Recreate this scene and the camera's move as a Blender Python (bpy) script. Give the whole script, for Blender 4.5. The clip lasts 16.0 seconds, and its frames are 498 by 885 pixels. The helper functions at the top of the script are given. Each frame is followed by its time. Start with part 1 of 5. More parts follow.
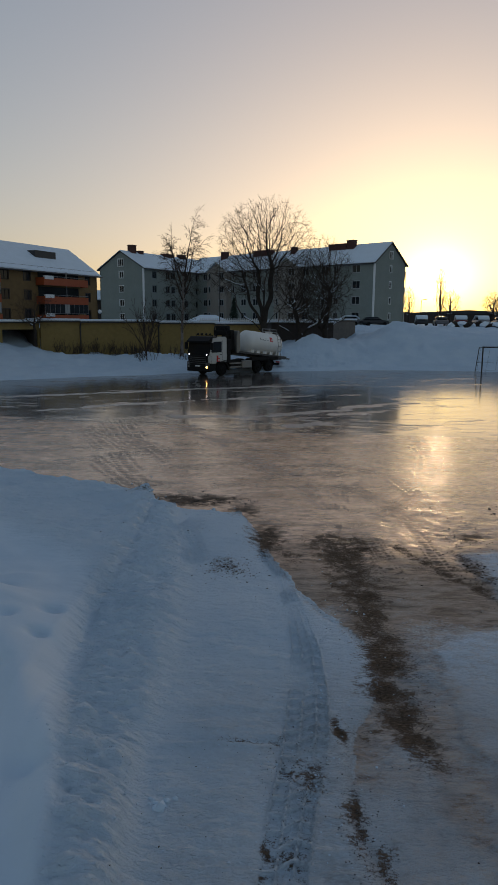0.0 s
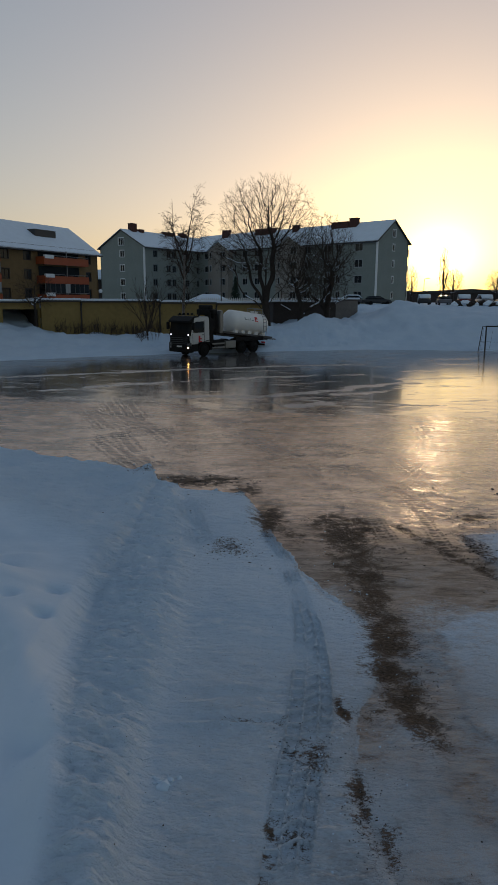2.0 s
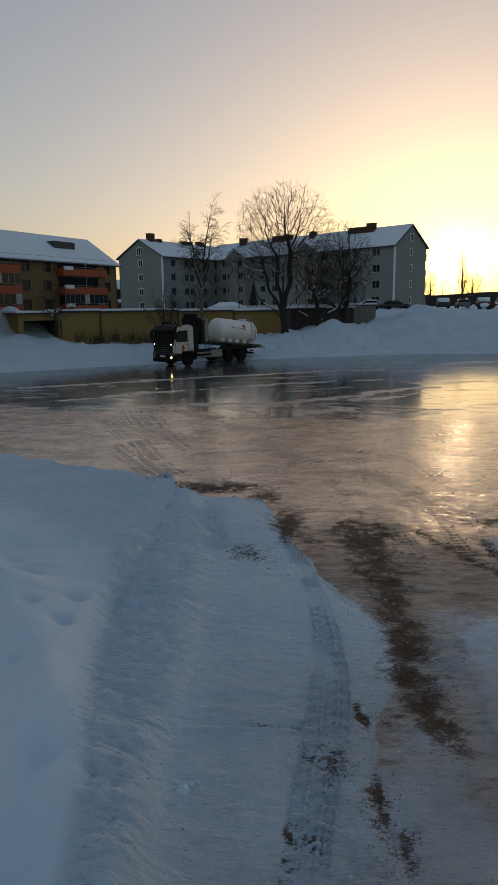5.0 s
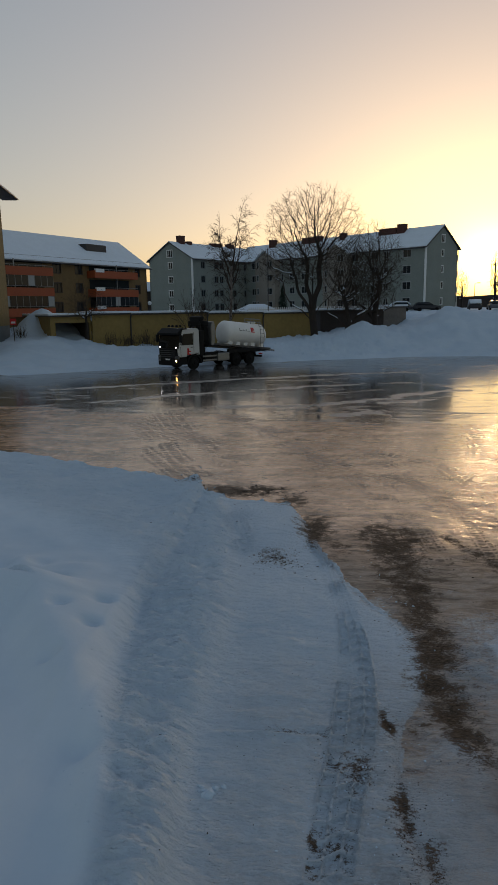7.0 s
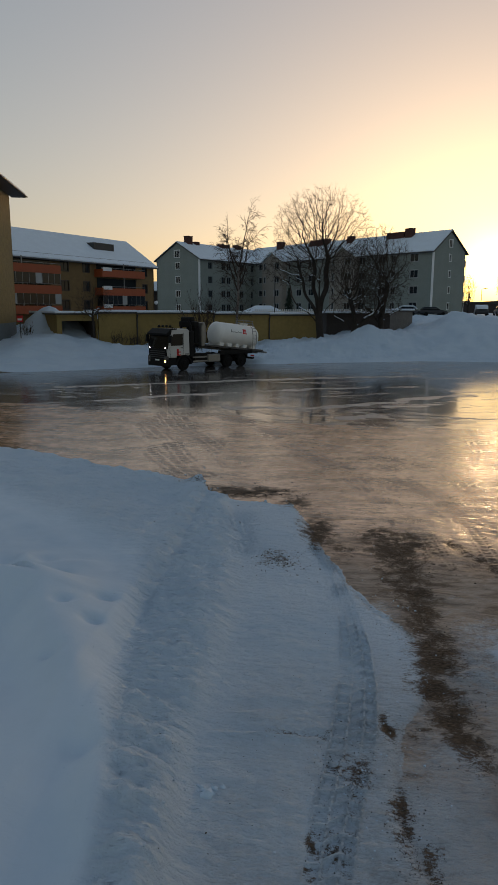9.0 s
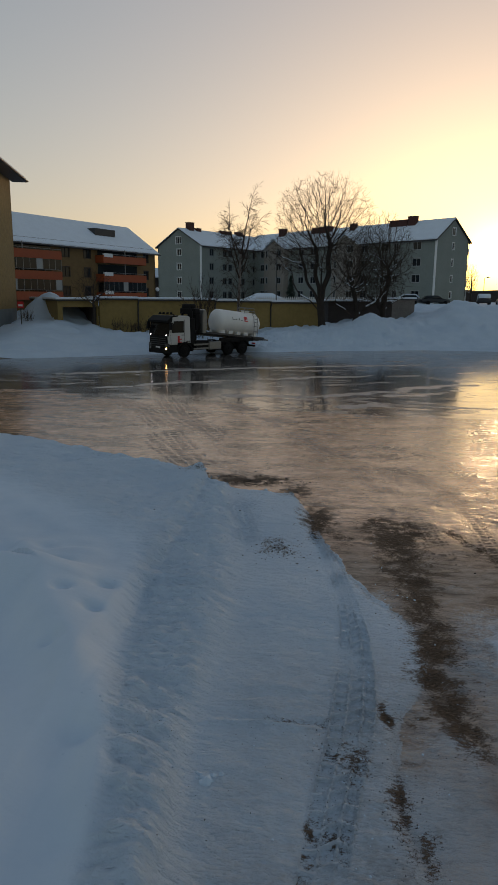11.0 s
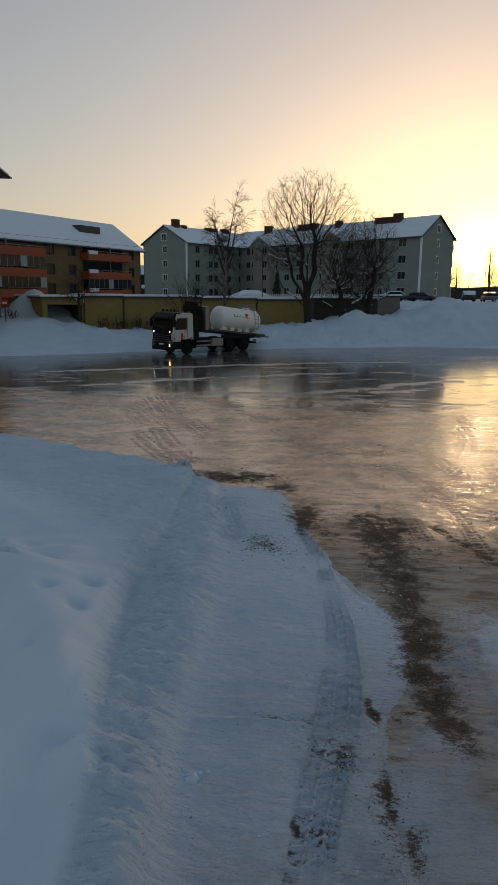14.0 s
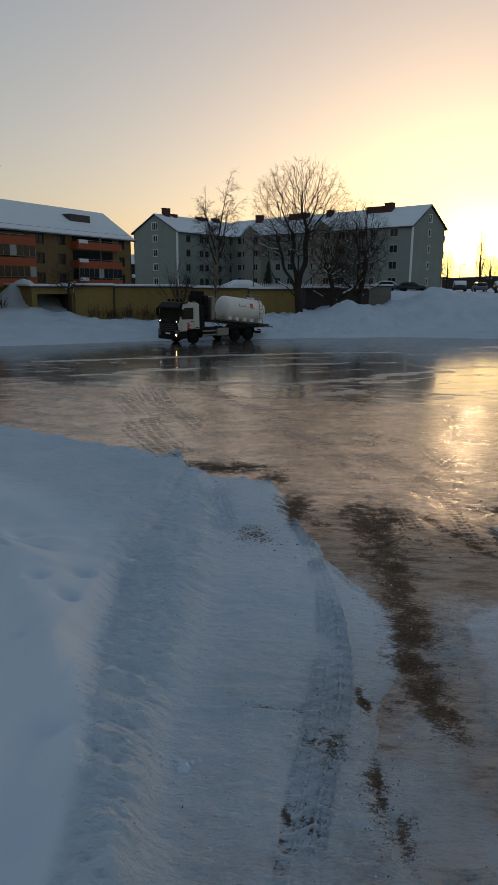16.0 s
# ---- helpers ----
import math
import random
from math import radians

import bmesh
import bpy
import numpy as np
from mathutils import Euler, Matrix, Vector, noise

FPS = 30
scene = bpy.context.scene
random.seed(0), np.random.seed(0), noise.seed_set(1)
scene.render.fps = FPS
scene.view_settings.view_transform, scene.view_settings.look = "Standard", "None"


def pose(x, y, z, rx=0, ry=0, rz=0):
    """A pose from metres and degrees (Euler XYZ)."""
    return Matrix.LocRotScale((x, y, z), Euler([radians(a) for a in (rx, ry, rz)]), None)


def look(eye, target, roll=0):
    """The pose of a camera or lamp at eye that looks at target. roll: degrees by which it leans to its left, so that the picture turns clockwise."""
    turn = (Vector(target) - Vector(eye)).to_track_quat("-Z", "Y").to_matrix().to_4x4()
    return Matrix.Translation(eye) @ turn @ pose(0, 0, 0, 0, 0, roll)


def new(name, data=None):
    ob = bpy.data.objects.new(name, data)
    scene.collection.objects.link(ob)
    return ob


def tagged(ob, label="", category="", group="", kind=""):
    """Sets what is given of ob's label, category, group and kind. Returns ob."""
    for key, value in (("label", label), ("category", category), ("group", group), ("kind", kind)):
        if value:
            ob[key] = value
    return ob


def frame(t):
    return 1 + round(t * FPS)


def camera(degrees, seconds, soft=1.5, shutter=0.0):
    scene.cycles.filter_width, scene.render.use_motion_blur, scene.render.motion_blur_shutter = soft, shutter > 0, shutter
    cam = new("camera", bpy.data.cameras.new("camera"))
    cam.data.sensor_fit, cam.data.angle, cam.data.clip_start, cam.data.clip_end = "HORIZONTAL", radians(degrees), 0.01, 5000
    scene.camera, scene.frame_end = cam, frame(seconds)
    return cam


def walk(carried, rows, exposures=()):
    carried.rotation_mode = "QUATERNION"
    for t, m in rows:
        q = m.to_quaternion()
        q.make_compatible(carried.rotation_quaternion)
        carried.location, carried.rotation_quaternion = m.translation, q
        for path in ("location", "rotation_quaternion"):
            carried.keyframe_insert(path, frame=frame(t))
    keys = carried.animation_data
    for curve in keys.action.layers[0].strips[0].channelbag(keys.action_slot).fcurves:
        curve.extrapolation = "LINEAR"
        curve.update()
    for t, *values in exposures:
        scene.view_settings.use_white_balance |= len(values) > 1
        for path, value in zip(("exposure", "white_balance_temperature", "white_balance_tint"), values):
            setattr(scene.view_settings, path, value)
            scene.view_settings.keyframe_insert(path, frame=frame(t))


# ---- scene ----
cam = camera(40.0, 16.0, soft=1.1)
# seconds, eye, yaw, pitch, roll
ROWS = [
    (0, -0.000, -0.000, 4.500, -0.00, -10.24, -0.36),
    (0.5, -0.001, 0.014, 4.497, 0.19, -10.47, -0.19),
    (1, 0.012, 0.028, 4.493, 0.45, -10.97, 0.16),
    (1.5, 0.006, 0.053, 4.484, 0.26, -11.39, 0.06),
    (2, -0.014, 0.074, 4.486, 0.13, -11.90, -0.26),
    (2.5, 0.002, 0.066, 4.493, 0.26, -12.21, -0.10),
    (3, 0.008, 0.036, 4.500, 0.34, -11.99, -0.08),
    (3.5, 0.011, 0.030, 4.498, 0.51, -11.79, 0.18),
    (4, 0.030, 0.034, 4.500, 0.97, -11.93, 0.50),
    (4.5, 0.039, 0.033, 4.499, 1.31, -12.11, 0.62),
    (5, 0.039, 0.005, 4.499, 1.62, -11.32, 0.81),
    (5.2, 0.035, 0.003, 4.509, 2.22, -11.25, 0.75),
    (7.3, 0.057, -0.025, 4.551, 4.04, -11.12, 0.92),
    (7.5, 0.055, -0.038, 4.549, 3.92, -10.75, 0.83),
    (8, 0.049, -0.043, 4.550, 3.96, -10.59, 0.65),
    (8.5, 0.046, -0.044, 4.553, 4.28, -10.61, 0.48),
    (9, 0.033, -0.028, 4.551, 4.54, -11.05, -0.14),
    (11.5, 0.024, 0.006, 4.552, 4.66, -12.08, -0.54),
    (12, 0.041, -0.002, 4.548, 4.54, -11.83, -0.39),
    (12.5, 0.026, -0.006, 4.549, 4.64, -11.74, -0.51),
    (13, 0.036, 0.001, 4.543, 4.58, -11.83, -0.40),
    (13.5, 0.041, 0.013, 4.535, 4.24, -12.02, -0.33),
    (14, 0.045, 0.033, 4.532, 3.53, -12.27, -0.46),
    (14.5, 0.052, 0.039, 4.536, 3.42, -12.61, -0.43),
    (15, 0.044, 0.050, 4.535, 3.44, -12.91, -0.47),
    (15.5, 0.046, 0.061, 4.537, 3.02, -13.01, -0.51),
    (16, 0.050, 0.043, 4.540, 2.81, -13.09, -0.53),
]
walk(cam, [(t, pose(x, y, z, 90 + pitch, roll, yaw)) for t, x, y, z, yaw, pitch, roll in ROWS],
     exposures=[(0.0, 0.66, 5650, 15), (5.0, 0.72, 5850, 15), (9.0, 0.81, 6100, 15), (16.0, 0.81, 6000, 15)])

# ---- sky and sun ----
SUN_RIGHT, SUN_UP = 15.0, 3.2
world = bpy.data.worlds.new("winter_sunset")
scene.world = world
world.use_nodes = True
wn, wl = world.node_tree.nodes, world.node_tree.links
sky = wn.new("ShaderNodeTexSky")
sky.sky_type, sky.sun_disc = "NISHITA", False
sky.sun_elevation, sky.sun_rotation = radians(SUN_UP), radians(SUN_RIGHT)
sky.air_density, sky.dust_density, sky.ozone_density, sky.altitude = 1.0, 1.3, 1.0, 0.0
veil = wn.new("ShaderNodeGamma")
veil.inputs[1].default_value = 0.62
wl.new(sky.outputs[0], veil.inputs[0])


def sky_math(op, a, b):
    """One vector operation on the sky's colours; plain tuples are constants."""
    q = wn.new("ShaderNodeVectorMath")
    q.operation = op
    for i, v in enumerate((a, b)):
        if isinstance(v, tuple):
            q.inputs[i].default_value = v
        else:
            wl.new(v, q.inputs[i])
    return q.outputs["Value"] if op in ("LENGTH", "DOT_PRODUCT") else q.outputs[0]


# thin high cloud takes the top off the brightest part, and glows round the low sun
clear = sky_math("DIVIDE", veil.outputs[0], sky_math("ADD", sky_math("MULTIPLY", veil.outputs[0], (0.042, 0.073, 0.095)), (0.94, 0.918, 0.915)))
sun_dir = (math.sin(radians(SUN_RIGHT)) * math.cos(radians(SUN_UP)), math.cos(radians(SUN_RIGHT)) * math.cos(radians(SUN_UP)), math.sin(radians(SUN_UP)))
aim = wn.new("ShaderNodeTexCoord")
for wide, flat, tint in ((0.05, 1.25, (17.0, 11.5, 2.2)), (0.15, 1.6, (2.4, 1.7, 0.0)), (0.5, 2.4, (0.75, 0.61, 0.30))):
    off = sky_math("MULTIPLY", sky_math("SUBTRACT", aim.outputs["Generated"], sun_dir), (1 / wide, 1 / wide, flat / wide))
    fall = wn.new("ShaderNodeMath")
    fall.operation = "POWER"
    fall.inputs[0].default_value = 0.3679
    wl.new(sky_math("DOT_PRODUCT", off, off), fall.inputs[1])
    lobe = sky_math("MULTIPLY", fall.outputs[0], tint)
    clear = sky_math("ADD", clear, lobe)
wl.new(clear, wn["Background"].inputs[0])
wn["Background"].inputs[1].default_value = 0.15
sun = new("sun", bpy.data.lights.new("sun", "SUN"))
sun.data.energy, sun.data.angle, sun.data.color = 0.3, radians(3.0), (1.0, 0.62, 0.3)
sa, se = radians(SUN_RIGHT), radians(SUN_UP)
sun.matrix_basis = look((0, 0, 60), Vector((0, 0, 60)) - Vector((math.sin(sa) * math.cos(se), math.cos(sa) * math.cos(se), math.sin(se))))


# ---- materials ----
def material(name, color, rough=0.7, metal=0.0, vary=0.15, scale=6.0, bump=0.0, bump_scale=40.0, spec=0.5, emit=None, island=0.0, coords="Object"):
    """A principled surface with colour variation at two scales and fine relief."""
    m = bpy.data.materials.new(name)
    m.use_nodes = True
    n, l = m.node_tree.nodes, m.node_tree.links
    b = n["Principled BSDF"]
    b.inputs["Roughness"].default_value, b.inputs["Metallic"].default_value = rough, metal
    b.inputs["Specular IOR Level"].default_value = spec
    tc = n.new("ShaderNodeTexCoord")
    n1, n2 = n.new("ShaderNodeTexNoise"), n.new("ShaderNodeTexNoise")
    n1.inputs["Scale"].default_value, n2.inputs["Scale"].default_value = scale * 0.15, scale
    n1.inputs["Detail"].default_value = n2.inputs["Detail"].default_value = 5
    for q in (n1, n2):
        l.new(tc.outputs[coords], q.inputs["Vector"])
    add = n.new("ShaderNodeMath")
    add.operation = "ADD"
    l.new(n1.outputs["Fac"], add.inputs[0]), l.new(n2.outputs["Fac"], add.inputs[1])
    last = add.outputs[0]
    if island:
        info = n.new("ShaderNodeObjectInfo")
        mul = n.new("ShaderNodeMath")
        mul.operation, mul.inputs[1].default_value, = "MULTIPLY", island
        l.new(info.outputs["Random"], mul.inputs[0])
        more = n.new("ShaderNodeMath")
        more.operation = "ADD"
        l.new(last, more.inputs[0]), l.new(mul.outputs[0], more.inputs[1])
        last = more.outputs[0]
    ramp = n.new("ShaderNodeMapRange")
    ramp.inputs[1].default_value, ramp.inputs[2].default_value = 0.6, 1.4
    ramp.inputs[3].default_value, ramp.inputs[4].default_value = 1 - vary, 1 + vary
    l.new(last, ramp.inputs[0])
    mix = n.new("ShaderNodeMix")
    mix.data_type, mix.blend_type = "RGBA", "MULTIPLY"
    mix.inputs[0].default_value = 1.0
    mix.inputs[6].default_value = (*color, 1)
    l.new(ramp.outputs[0], mix.inputs[7])
    l.new(mix.outputs[2], b.inputs["Base Color"])
    if bump:
        n3, bp = n.new("ShaderNodeTexNoise"), n.new("ShaderNodeBump")
        n3.inputs["Scale"].default_value, n3.inputs["Detail"].default_value = bump_scale, 6
        l.new(tc.outputs[coords], n3.inputs["Vector"])
        bp.inputs["Strength"].default_value, bp.inputs["Distance"].default_value = bump, 0.02
        l.new(n3.outputs["Fac"], bp.inputs["Height"]), l.new(bp.outputs[0], b.inputs["Normal"])
    if emit:
        b.inputs["Emission Color"].default_value = (*emit[0], 1)
        b.inputs["Emission Strength"].default_value = emit[1]
    return m


def glass_material(name, tint=(0.02, 0.025, 0.03), rough=0.06):
    m = bpy.data.materials.new(name)
    m.use_nodes = True
    b = m.node_tree.nodes["Principled BSDF"]
    b.inputs["Base Color"].default_value = (*tint, 1)
    b.inputs["Roughness"].default_value, b.inputs["IOR"].default_value = rough, 1.5
    b.inputs["Specular IOR Level"].default_value = 0.25
    return m


def ground_material():
    """Snow, wet ice and gravelly dirt, mixed by what lies where."""
    m = bpy.data.materials.new("ground_snow_and_ice")
    m.use_nodes = True
    n, l = m.node_tree.nodes, m.node_tree.links
    out = n["Material Output"]
    geo = n.new("ShaderNodeNewGeometry")

    def attr(name):
        a = n.new("ShaderNodeAttribute")
        a.attribute_name = name
        return a.outputs["Fac"]

    def noise_tex(scale, detail=6, rough=0.6, stretch=None, turn=0.0, distort=0.0):
        q = n.new("ShaderNodeTexNoise")
        q.inputs["Scale"].default_value, q.inputs["Detail"].default_value = scale, detail
        q.inputs["Roughness"].default_value, q.inputs["Distortion"].default_value = rough, distort
        if stretch:
            mp = n.new("ShaderNodeMapping")
            mp.inputs["Rotation"].default_value = (0, 0, radians(turn))
            mp.inputs["Scale"].default_value = stretch
            l.new(geo.outputs["Position"], mp.inputs[0])
            l.new(mp.outputs[0], q.inputs["Vector"])
        else:
            l.new(geo.outputs["Position"], q.inputs["Vector"])
        return q.outputs["Fac"]

    def math_node(op, a, b=None, c=None):
        q = n.new("ShaderNodeMath")
        q.operation = op
        for i, v in enumerate((a, b, c)):
            if v is None:
                continue
            if isinstance(v, (int, float)):
                q.inputs[i].default_value = v
            else:
                l.new(v, q.inputs[i])
        return q.outputs[0]

    def span(v, a, b, c=0.0, d=1.0):
        q = n.new("ShaderNodeMapRange")
        for i, k in enumerate((a, b, c, d)):
            q.inputs[i + 1].default_value = k
        l.new(v, q.inputs[0])
        return q.outputs[0]

    def mixc(f, a, b):
        q = n.new("ShaderNodeMix")
        q.data_type = "RGBA"
        l.new(f, q.inputs[0])
        for i, v in ((6, a), (7, b)):
            if isinstance(v, tuple):
                q.inputs[i].default_value = (*v, 1)
            else:
                l.new(v, q.inputs[i])
        return q.outputs[2]

    def bsdf(color, rough, normal, spec=0.5):
        q = n.new("ShaderNodeBsdfPrincipled")
        for name, v in (("Base Color", color), ("Roughness", rough)):
            if isinstance(v, (tuple, float)):
                q.inputs[name].default_value = (*v, 1) if isinstance(v, tuple) else v
            else:
                l.new(v, q.inputs[name])
        q.inputs["Specular IOR Level"].default_value = spec
        l.new(normal, q.inputs["Normal"])
        return q

    def relief(height, strength, dist, base=None):
        q = n.new("ShaderNodeBump")
        q.inputs["Strength"].default_value, q.inputs["Distance"].default_value = strength, dist
        l.new(height, q.inputs["Height"])
        if base:
            l.new(base, q.inputs["Normal"])
        return q.outputs[0]

    fine, mid, broad, crusty = noise_tex(34, 6, 0.6, (0.55, 1.0, 1.0)), noise_tex(5.0), noise_tex(0.45), noise_tex(11, 6, 0.6, (0.45, 1.0, 1.0), 3)
    scratch = noise_tex(5.5, 9, 0.7, (0.3, 1.0, 1.0), 9, 1.2)
    grit = noise_tex(85, 4, 0.7)
    def crisp_of(v):
        return math_node("MULTIPLY", v, attr("crisp"))

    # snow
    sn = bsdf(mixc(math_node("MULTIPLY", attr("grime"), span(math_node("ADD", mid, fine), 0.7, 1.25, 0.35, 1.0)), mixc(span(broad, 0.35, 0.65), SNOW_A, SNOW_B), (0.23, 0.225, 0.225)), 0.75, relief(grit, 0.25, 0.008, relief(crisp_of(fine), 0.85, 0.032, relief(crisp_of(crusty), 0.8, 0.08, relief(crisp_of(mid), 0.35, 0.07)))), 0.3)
    # wet ice over sandy ground: dark and smooth where flooded, tan where worn by tyres, dull and dry close by
    patchy = noise_tex(0.5, 9, 0.65, (0.5, 1.0, 1.0), 8, 1.2)
    arcs = noise_tex(1.0, 9, 0.66, (0.5, 1.0, 1.0), 16, 1.6)
    arcs2 = noise_tex(1.1, 9, 0.66, (0.5, 1.0, 1.0), -18, 1.6)
    bands = noise_tex(0.8, 10, 0.68, (0.36, 1.0, 1.0), 6, 1.0)
    dry = attr("dry")
    wet = span(math_node("ADD", attr("wet"), math_node("MULTIPLY", math_node("SUBTRACT", patchy, 0.5), 1.9)), 0.44, 0.56)
    tan = mixc(span(arcs2, 0.41, 0.60), (0.32, 0.175, 0.10), (0.74, 0.46, 0.30))
    tan = mixc(math_node("MULTIPLY", span(bands, 0.48, 0.43), 0.85), tan, (0.07, 0.042, 0.028))
    tan = mixc(math_node("MULTIPLY", span(scratch, 0.48, 0.40), 0.8), tan, (0.05, 0.032, 0.022))
    tan = mixc(dry, tan, mixc(span(scratch, 0.36, 0.6), (0.15, 0.112, 0.085), (0.40, 0.33, 0.275)))
    dark_ice = mixc(span(bands, 0.42, 0.62), (0.05, 0.046, 0.042), (0.17, 0.152, 0.136))
    frost = math_node("MAXIMUM", math_node("MULTIPLY", span(bands, 0.565, 0.60), 0.55), span(math_node("ADD", attr("frost"), math_node("MULTIPLY", math_node("SUBTRACT", arcs, 0.5), 3.0)), 0.5, 0.8))
    ice_col = mixc(wet, tan, mixc(math_node("MULTIPLY", frost, 0.75), dark_ice, (0.40, 0.36, 0.33)))
    tread = math_node("MULTIPLY", attr("tread"), span(fine, 0.3, 0.5, 0.4, 1.0))
    ice_col = mixc(math_node("MULTIPLY", tread, 0.7), ice_col, (0.035, 0.024, 0.018))
    lines = span(scratch, 0.53, 0.60)
    rough = math_node("ADD", math_node("ADD", span(wet, 0, 1, 0.19, 0.12), math_node("MULTIPLY", math_node("MULTIPLY", frost, wet), 0.25)), math_node("ADD", math_node("MULTIPLY", tread, 0.25), math_node("ADD", math_node("MULTIPLY", dry, 0.45), math_node("MULTIPLY", math_node("MULTIPLY", lines, math_node("SUBTRACT", 1.0, wet)), 0.10))))
    dull = math_node("SUBTRACT", 1.12, wet)
    h1 = relief(math_node("MULTIPLY", scratch, dull), 0.28, 0.012, relief(math_node("MULTIPLY", arcs, dull), 0.14, 0.03))
    h2 = relief(math_node("MULTIPLY", fine, math_node("MULTIPLY", dull, math_node("ADD", 0.25, dry))), 0.5, 0.012, h1)
    ic = bsdf(ice_col, rough, h2, 0.5)
    l.new(span(dry, 0, 1, 0.80, 0.15), ic.inputs["Specular IOR Level"])
    # dirt showing through
    dc = mixc(span(fine, 0.34, 0.66), (0.022, 0.016, 0.012), mixc(span(mid, 0.35, 0.65), (0.10, 0.072, 0.05), (0.20, 0.145, 0.105)))
    di = bsdf(dc, span(mid, 0.3, 0.7, 0.75, 0.95), relief(grit, 0.9, 0.02, relief(fine, 0.9, 0.03)), 0.15)
    jag = math_node("MULTIPLY", math_node("SUBTRACT", math_node("ADD", math_node("ADD", mid, fine), grit), 1.5), 0.75)
    fd = span(math_node("ADD", attr("dirt"), math_node("MULTIPLY", math_node("MULTIPLY", jag, 1.9), span(attr("dirt"), 0.02, 0.2))), 0.36, 0.64)
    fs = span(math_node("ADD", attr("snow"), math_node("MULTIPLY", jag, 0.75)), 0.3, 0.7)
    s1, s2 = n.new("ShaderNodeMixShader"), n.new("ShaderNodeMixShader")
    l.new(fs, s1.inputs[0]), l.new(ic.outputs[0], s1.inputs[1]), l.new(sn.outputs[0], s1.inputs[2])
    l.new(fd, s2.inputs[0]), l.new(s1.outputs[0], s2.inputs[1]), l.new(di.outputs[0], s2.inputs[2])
    l.new(s2.outputs[0], out.inputs["Surface"])
    return m


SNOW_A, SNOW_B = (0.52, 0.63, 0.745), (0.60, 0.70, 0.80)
M_GROUND = ground_material()
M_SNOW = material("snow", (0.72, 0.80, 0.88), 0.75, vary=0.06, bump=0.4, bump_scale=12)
M_GREY = material("grey_green_render", (0.225, 0.25, 0.225), 0.9, vary=0.12, scale=3, bump=0.2)
M_PALE = material("pale_render", (0.27, 0.245, 0.21), 0.9, vary=0.12, scale=3, bump=0.2)
M_TRIM = material("white_trim", (0.72, 0.73, 0.72), 0.6, vary=0.06)
M_OCHRE = material("ochre_brick", (0.17, 0.108, 0.042), 0.9, vary=0.25, scale=9, bump=0.3)
M_YELLOW = material("yellow_brick", (0.24, 0.17, 0.065), 0.9, vary=0.3, scale=14, bump=0.4)
M_WALLY = material("ochre_plaster", (0.25, 0.18, 0.06), 0.9, vary=0.18, scale=2.5, bump=0.2)
M_ORANGE = material("orange_balcony_panel", (0.31, 0.062, 0.013), 0.6, vary=0.12, scale=4)
M_PLINTH = material("grey_concrete", (0.16, 0.18, 0.18), 0.9, vary=0.15, bump=0.3)
M_FRAME = material("grey_window_frame", (0.33, 0.34, 0.33), 0.7, vary=0.1)
M_DARK = material("dark_sheet_metal", (0.03, 0.028, 0.027), 0.5, vary=0.2)
M_BRICKRED = material("red_brick_chimney", (0.075, 0.03, 0.024), 0.9, vary=0.3, scale=10)
M_ROOM_SHADE = material("room_shade", (0.03, 0.028, 0.027), 0.9, vary=0.2)
M_PANE = glass_material("window_glass")
M_BARK = material("dark_bark", (0.032, 0.025, 0.020), 0.95, vary=0.3, scale=12, bump=0.5)
M_BIRCH = material("birch_bark", (0.22, 0.19, 0.17), 0.9, vary=0.5, scale=7, bump=0.3)
M_TWIG = material("twig_bark", (0.048, 0.032, 0.023), 0.95, vary=0.25)
M_FIR = material("dark_needles", (0.02, 0.035, 0.022), 0.9, vary=0.3)
M_WHITE = material("white_vehicle_paint", (0.56, 0.56, 0.54), 0.32, vary=0.06, scale=3)
M_TANK = material("white_tank_paint", (0.82, 0.81, 0.78), 0.35, vary=0.07, scale=2.5)
M_BLACK = material("black_plastic", (0.006, 0.006, 0.0065), 0.6, vary=0.2, spec=0.2)
M_RUBBER = material("tyre_rubber", (0.008, 0.008, 0.008), 0.85, vary=0.3, spec=0.2)
M_STEEL = material("dull_steel", (0.09, 0.09, 0.09), 0.5, metal=0.6, vary=0.2)
M_ALU = material("grey_aluminium", (0.24, 0.24, 0.235), 0.4, metal=0.7, vary=0.15)
M_RED = material("red_lettering", (0.55, 0.02, 0.02), 0.5, vary=0.05)
M_LAMP = material("lit_headlamp", (0.9, 0.8, 0.6), 0.3, emit=((1.0, 0.46, 0.10), 14.0))
M_MARK = material("white_marker_lamp", (0.9, 0.9, 0.9), 0.3, emit=((1.0, 0.95, 0.9), 3.0))
M_GLASSCAB = glass_material("windscreen_glass", (0.012, 0.013, 0.014), 0.05)
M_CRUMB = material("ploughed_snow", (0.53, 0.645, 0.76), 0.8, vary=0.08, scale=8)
M_GRAVEL = material("wet_gravel", (0.03, 0.021, 0.015), 0.9, vary=0.4, scale=30)
M_FENCE = material("dark_painted_boards", (0.045, 0.035, 0.03), 0.85, vary=0.3)
M_SHED = material("weathered_boards", (0.20, 0.18, 0.16), 0.9, vary=0.3)
M_CARPAINT = [material("car_paint_" + nm, c, 0.35, vary=0.1) for nm, c in (("black", (0.02, 0.02, 0.022)), ("grey", (0.12, 0.12, 0.13)), ("red", (0.16, 0.02, 0.02)), ("silver", (0.35, 0.35, 0.36)))]


